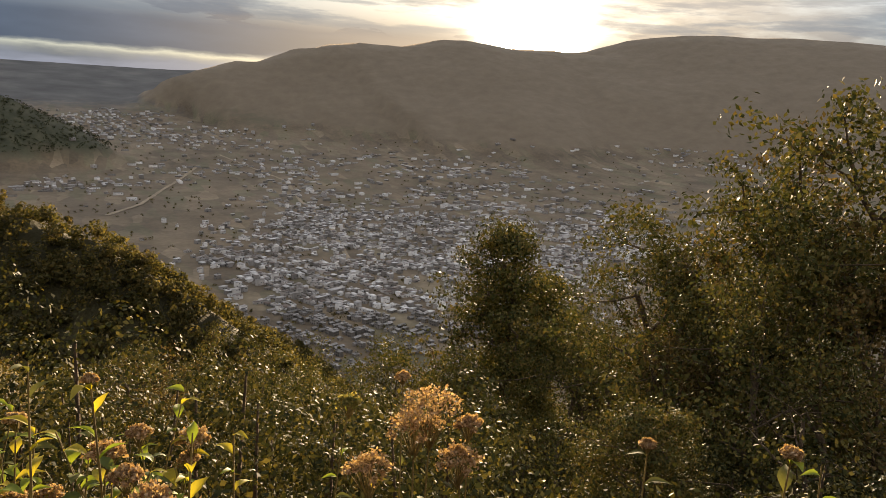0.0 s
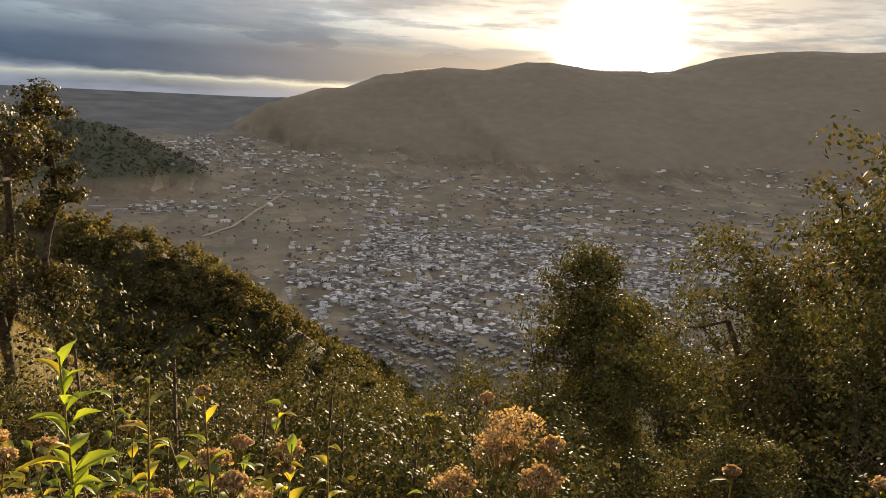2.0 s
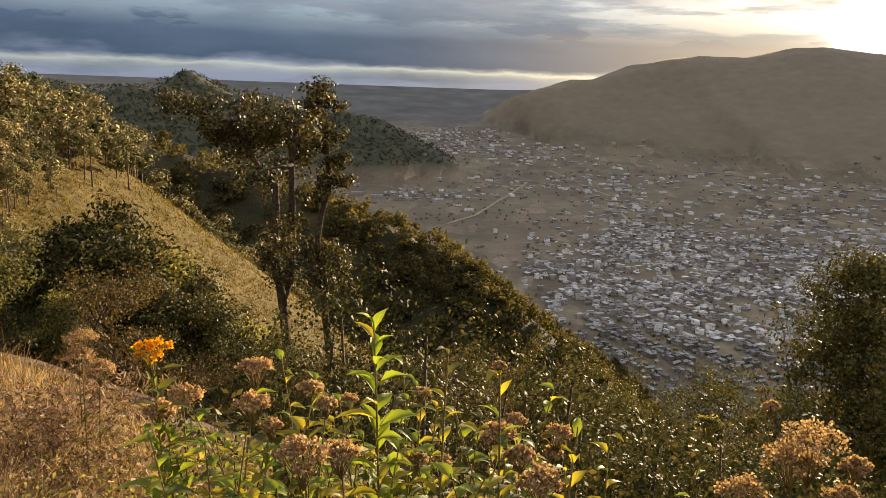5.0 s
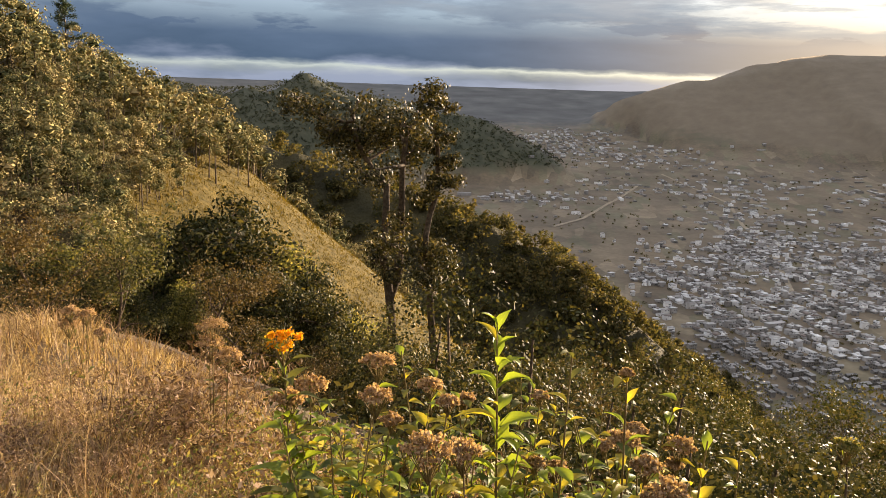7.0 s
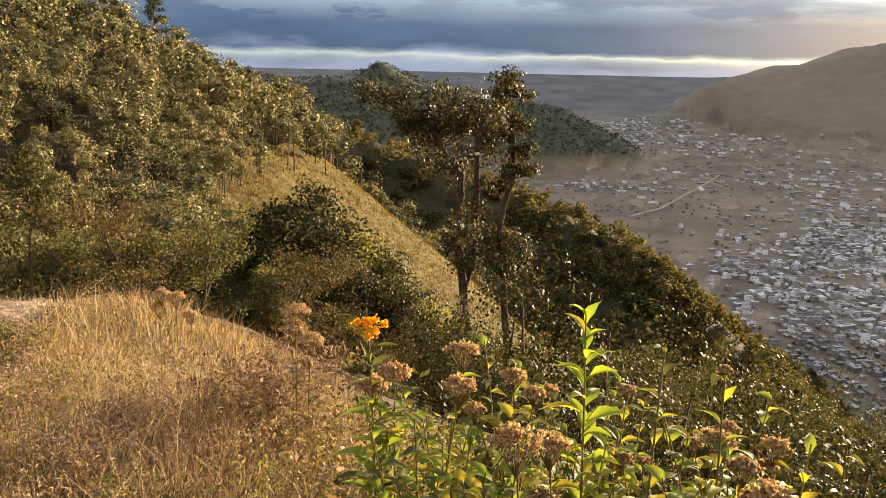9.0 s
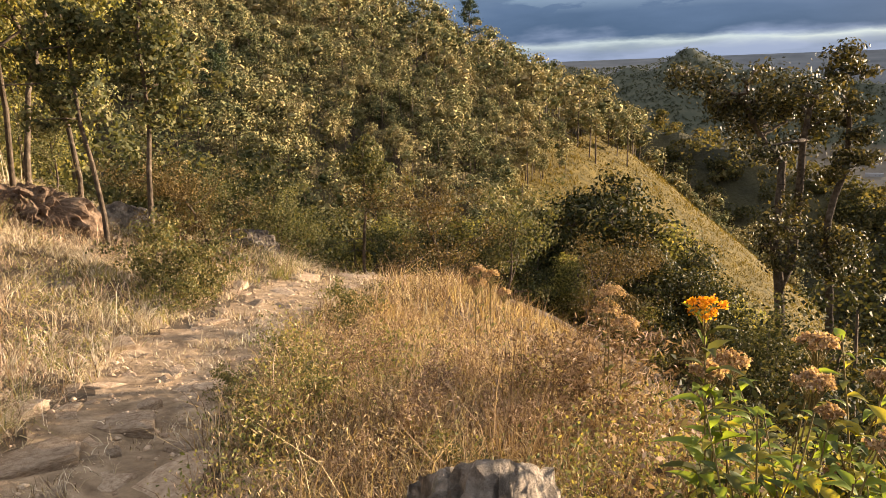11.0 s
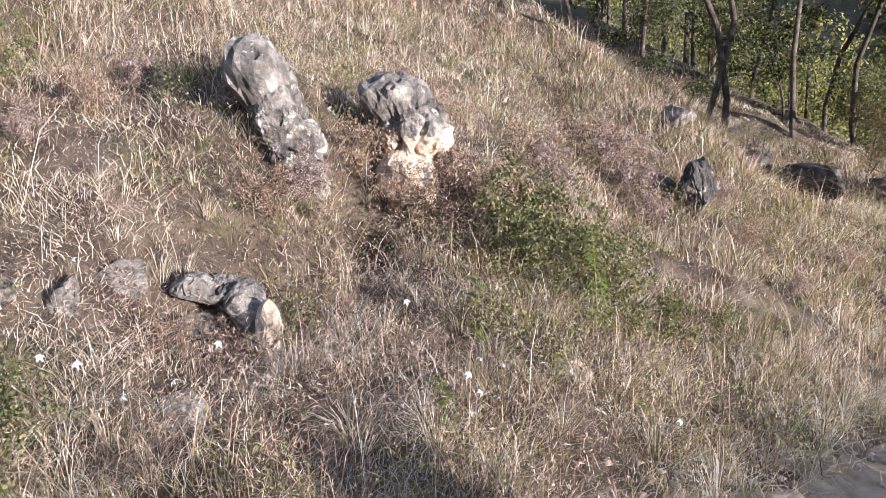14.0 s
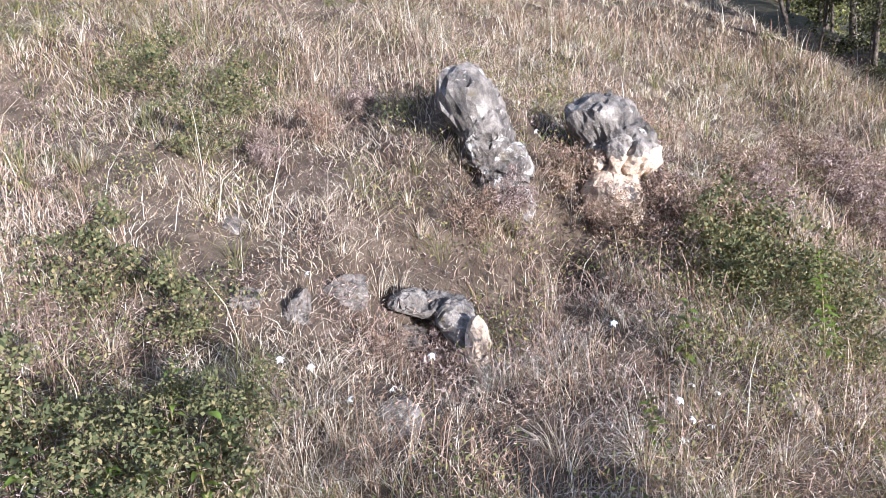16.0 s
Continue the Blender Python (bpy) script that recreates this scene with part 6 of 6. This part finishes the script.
def daisy(x, y, high, seed):
    """A small white flower of five petals on a thin stalk."""
    rng = random.Random(seed)
    ob = tagged(new("white_flower"), "small white five-petalled flower on the bank", "flower", "white flowers on the bank")
    ob.matrix_basis = pose(x, y, at_height(x, y), 0, 0, rng.uniform(0, 360))
    V, F = tubes([((0, 0, -0.02), (0.01, 0, high), 0.002, 0.0015)], 5)
    part_mesh("stalk", fast_mesh("stalk", V, [F], M_STEM), ob)
    for k in range(5):
        p = new("petal", leaf_kind(M_PETAL, 3))
        p.parent = ob
        p.matrix_basis = Matrix.Translation((0.01, 0, high)) @ pose(0, 0, 0, 25, 40, 0) @ pose(0, 0, 0, 0, 0, 72 * k) @ Matrix.Scale(0.020, 4)
    return ob


rng = random.Random(78)
for i, (az, r) in enumerate([(120.9, 2.72), (127, 2.75), (125, 2.6), (130, 2.9), (118, 2.9), (113.5, 4.2), (108, 4.4), (98.5, 2.7), (100, 2.75), (98, 2.85), (99, 2.6), (96.5, 2.8), (97.5, 2.7),
                             (83.5, 3.0), (104, 3.2), (126, 3.4)]):
    x, y = polar(az + rng.uniform(-0.5, 0.5), r)
    daisy(x, y, rng.uniform(0.12, 0.2), i)

# ---- the town in the valley ----
def box_arrays(cx, cy, cz, sx, sy, sz, turn):
    """Corners and faces of many upright boxes."""
    n = len(cx)
    c, s = np.cos(turn), np.sin(turn)
    v = np.empty((n, 8, 3))
    for i, (a, b, h) in enumerate(((-1, -1, 0), (1, -1, 0), (1, 1, 0), (-1, 1, 0), (-1, -1, 1), (1, -1, 1), (1, 1, 1), (-1, 1, 1))):
        lx, ly = a * sx * 0.5, b * sy * 0.5
        v[:, i] = np.stack([cx + lx * c - ly * s, cy + lx * s + ly * c, cz + h * sz], 1)
    k = np.arange(n)[:, None] * 8
    f = np.concatenate([k + np.array([q]) for q in ((0, 1, 5, 4), (1, 2, 6, 5), (2, 3, 7, 6), (3, 0, 4, 7), (4, 5, 6, 7))])
    return v.reshape(-1, 3), f


def house_kind(kind, w, d, h, gable):
    """A house: walls, roof, door and windows as parts."""
    ob = tagged(new("house"), ("flat-roofed concrete house in the valley town", "low house with a pale sheet-metal roof", "two-storey rendered house in the valley town")[kind], "house", "houses of the town")
    bm = bmesh.new()
    bmesh.ops.create_cube(bm, size=1.0, matrix=Matrix.Translation((0, 0, h / 2 - 1)) @ Matrix.Diagonal((w, d, h + 2, 1)))
    part("wall", bm, M_WALL_ONE, ob)
    bm = bmesh.new()
    if gable:
        e = 0.5
        vs = [bm.verts.new(p) for p in ((-w / 2 - e, -d / 2 - e, h), (w / 2 + e, -d / 2 - e, h), (w / 2 + e, d / 2 + e, h), (-w / 2 - e, d / 2 + e, h), (-w / 2 - e, 0, h + 1.5), (w / 2 + e, 0, h + 1.5))]
        for f in ((0, 1, 5, 4), (2, 3, 4, 5), (0, 4, 3), (1, 2, 5), (3, 2, 1, 0)):
            bm.faces.new([vs[i] for i in f])
    else:
        bmesh.ops.create_cube(bm, size=1.0, matrix=Matrix.Translation((0, 0, h + 0.15)) @ Matrix.Diagonal((w + 0.5, d + 0.5, 0.3, 1)))
        bmesh.ops.create_cube(bm, size=1.0, matrix=Matrix.Translation((w * 0.25, d * 0.2, h + 1.2)) @ Matrix.Diagonal((w * 0.3, d * 0.35, 2.0, 1)))
    part("roof", bm, M_ROOF_ONE, ob)
    for side in (-1, 1):
        for fl in range(2 if h > 5 else 1):
            for i in (-0.3, 0.0, 0.3):
                bm = bmesh.new()
                tall = 2.1 if (fl == 0 and i == 0) else 1.2
                z = tall / 2 if tall > 2 else 1.6 + fl * 3.0
                bmesh.ops.create_cube(bm, size=1.0, matrix=Matrix.Translation((i * w, side * (d / 2 + 0.02), z)) @ Matrix.Diagonal((1.1, 0.1, tall, 1)))
                part("door" if tall > 2 else "window", bm, M_GLASS_DARK, ob)
    return ob


def in_town(x, y, rng):
    """How thickly the valley is built over at a place."""
    r, az = np.hypot(x, y), np.degrees(np.arctan2(-x, y))
    el = np.degrees(np.arctan2(290.0, r))
    def blob(a, e, wa, we, p):
        return p * np.exp(-((az - a) / wa) ** 2 - ((el - e) / we) ** 2)
    t = blob(-17, 15.5, 7, 4.0, 1.1) + blob(-25, 14.5, 8, 4.4, 1.2) + blob(-33, 13.5, 8, 3.8, 1.1) + blob(-12.5, 16.2, 4, 2.0, 0.9) + blob(-21, 19, 8, 2.8, 1.1)
    t = t + blob(-9, 13.8, 2.4, 0.7, 0.6) + blob(-15, 10.4, 3.0, 2.4, 0.7) + blob(-14, 8.2, 2.4, 0.6, 0.8) + blob(1.2, 8.3, 2.6, 0.4, 2.5) + blob(-5.0, 8.0, 2.6, 0.3, 1.0) + blob(-9, 7.4, 6, 0.3, 0.6)
    t = t + blob(-1.8, 5.4, 2.8, 0.5, 2.6) + blob(-6, 5.9, 5, 0.35, 1.0) + blob(-14, 6.9, 6, 0.4, 0.45) + blob(-46, 5.4, 10, 0.4, 1.2) + blob(-24, 6.9, 8, 0.6, 0.4) + blob(-42, 10.5, 6, 2.5, 0.7) + blob(-30, 8.5, 9, 1.4, 0.6)
    return t + 0.008


def town():
    rng = np.random.default_rng(201)
    spots, cell = [], {}
    # plots lie along streets: a turned lattice with jitter
    for region, step, turn in (((680, 1700), 12.0, 0.42), ((1700, 3700), 27.0, 0.2)):
        g = np.arange(-3700, 3700, step)
        X, Y = np.meshgrid(g, g * 1.0)
        street = (np.round(X / step).astype(int) % 5 == 0) & (step < 20)
        X, Y = X + rng.uniform(-0.25, 0.25, X.shape) * step, Y + rng.uniform(-0.22, 0.22, Y.shape) * step
        x, y = X * math.cos(turn) - Y * math.sin(turn), X * math.sin(turn) + Y * math.cos(turn)
        r, az = np.hypot(x, y), np.degrees(np.arctan2(-x, y))
        ok = (r > region[0]) & (r < region[1]) & (az > -64) & (az < 8) & (y > 0) & ~street
        x, y = x[ok], y[ok]
        p = in_town(x, y, rng)
        z = height(x, y)
        keep = (rng.random(len(x)) < np.clip(p * 0.95 * (0.75 + 1.3 * value_noise(x / 90, y / 90, 41) + 0.9 * value_noise(x / 38, y / 38, 44)), 0.004, 0.9)) & (z < -175)
        spots += [(a, b, c, turn, step) for a, b, c in zip(x[keep], y[keep], z[keep])]
    spots.sort(key=lambda q: math.hypot(q[0], q[1]))
    kinds = [house_kind(0, 10, 8, 3.4, False), house_kind(1, 11, 7.5, 3.2, True), house_kind(2, 9, 8, 6.2, False), house_kind(1, 8, 7, 3.0, True)]
    first = [True] * len(kinds)
    for x, y, z, turn, step in spots[:260]:
        k = int(rng.integers(0, 4))
        m = pose(x, y, z, 0, 0, math.degrees(turn) + (90 if rng.random() < 0.4 else 0) + rng.normal(0, 4)) @ Matrix.Diagonal((rng.uniform(0.65, 1.15), rng.uniform(0.65, 1.0), rng.uniform(0.8, 1.1), 1))
        if first[k]:
            kinds[k].matrix_basis, first[k] = m, False
        else:
            copy_thing(kinds[k], m)
    rest = np.array(spots[260:])
    n = len(rest)
    far = rest[:, 4] > 25
    w, d = rng.uniform(5, 12, n) * np.where(far, 1.9, 1), rng.uniform(4.5, 8, n) * np.where(far, 1.2, 1)
    hall = rng.random(n) < 0.05
    w = np.where(hall, w * 2.2, w)
    h = rng.choice([3.0, 3.4, 5.8, 6.4, 8.5], n, p=[0.35, 0.3, 0.2, 0.1, 0.05])
    t = rest[:, 3] + rng.normal(0, 0.07, n) + np.where(rng.random(n) < 0.4, np.pi / 2, 0)
    V, F = box_arrays(rest[:, 0], rest[:, 1], rest[:, 2] - 1.5, w, d, h + 1.5, t)
    # sheet or slab roofs, most of them pitched to one side, some with a water tank or stair head
    V2, F2 = box_arrays(rest[:, 0], rest[:, 1], rest[:, 2] + h, w + 0.8, d + 0.8, np.full(n, 0.3), t)
    V2 = V2.reshape(n, 8, 3)
    V2[:, [0, 1, 4, 5], 2] += (rng.choice([0.0, 0.7, 1.3, -0.9], n, p=[0.3, 0.3, 0.2, 0.2]))[:, None]
    V2 = V2.reshape(-1, 3)
    tall = rng.random(n) < 0.3
    V4, F4 = box_arrays(rest[tall, 0] + 1, rest[tall, 1] + 1, rest[tall, 2] + h[tall], w[tall] * 0.35, d[tall] * 0.4, np.full(tall.sum(), 2.4), t[tall])
    # dark openings on the long walls
    wx, wy, wz, ww, wd, wt = [], [], [], [], [], []
    for side in (-1, 1):
        for i in (-0.28, 0.05, 0.3):
            wx.append(rest[:, 0] + i * w * np.cos(t) - side * d / 2 * np.sin(t))
            wy.append(rest[:, 1] + i * w * np.sin(t) + side * d / 2 * np.cos(t))
            wz.append(rest[:, 2] + 0.8 + (h > 5) * 3.0 * (i > 0))
            wt.append(t)
    V3, F3 = box_arrays(np.concatenate(wx), np.concatenate(wy), np.concatenate(wz), 1.3, 0.2, 1.4, np.concatenate(wt))
    k2, k3, k4 = len(V), len(V) + len(V2), len(V) + len(V2) + len(V3)
    me = fast_mesh("town_houses", np.concatenate([V, V2, V3, V4]), [F, F2 + k2, F3 + k3, F4 + k4], [M_WALLS, M_GLASS_DARK, M_SHEET],
                   np.concatenate([np.zeros(len(F), int), np.full(len(F2), 2), np.ones(len(F3), int), np.zeros(len(F4), int)]))
    tagged(new("town_houses", me), "crowded pale concrete houses of the valley town", "houses", kind="stuff")
    # gardens, hedges and field trees
    m = 3000
    a, r = rng.uniform(-64, 6, m), 650 + 3000 * rng.random(m) ** 1.3
    x, y = -r * np.sin(np.radians(a)), r * np.cos(np.radians(a))
    row = value_noise(x / 120, y / 120, 91)
    ok = (height(x, y) < -200) & ((np.abs(row) < 0.10) | (rng.random(m) < 0.35))
    pts, ways, _, _ = crown_cloud(rng, x[ok], y[ok], 3.8, 5.0, 30)
    V, F = leaf_quads(rng, pts, 1.8, 1.5, 0.1, face=ways)
    tagged(new("valley_trees", fast_mesh("valley_trees", V, [F], M_WOODS_FAR)), "dark garden trees and hedgerows between the fields", "trees", kind="stuff")


town()


def lane(name, pts, wide):
    """A dirt road laid over the ground."""
    V, F = [], []
    for (x0, y0), (x1, y1) in zip(pts, pts[1:]):
        n = max(2, int(math.dist((x0, y0), (x1, y1)) / 12))
        dx, dy = unit(np.array([x1 - x0, y1 - y0]))
        for i in range(n + 1):
            x, y = x0 + (x1 - x0) * i / n, y0 + (y1 - y0) * i / n
            for s in (-1, 1):
                px, py = x - dy * s * wide / 2, y + dx * s * wide / 2
                V.append((px, py, at_height(px, py) + 1.2))
            if i:
                k = len(V)
                F.append((k - 4, k - 3, k - 1, k - 2))
    tagged(new(name, fast_mesh(name, V, [np.array(F)], M_TRACK)), "pale dirt road between the valley fields", "road", kind="structure")


lane("road_1", [polar(-1.2, 1570), polar(-3.5, 1700), polar(-5.2, 1940), polar(-7.5, 2300)], 9)
lane("road_2", [polar(-19, 1180), polar(-17.2, 1520), polar(-15, 1790), polar(-14, 2100), polar(-9, 2500)], 9)


path_stones()
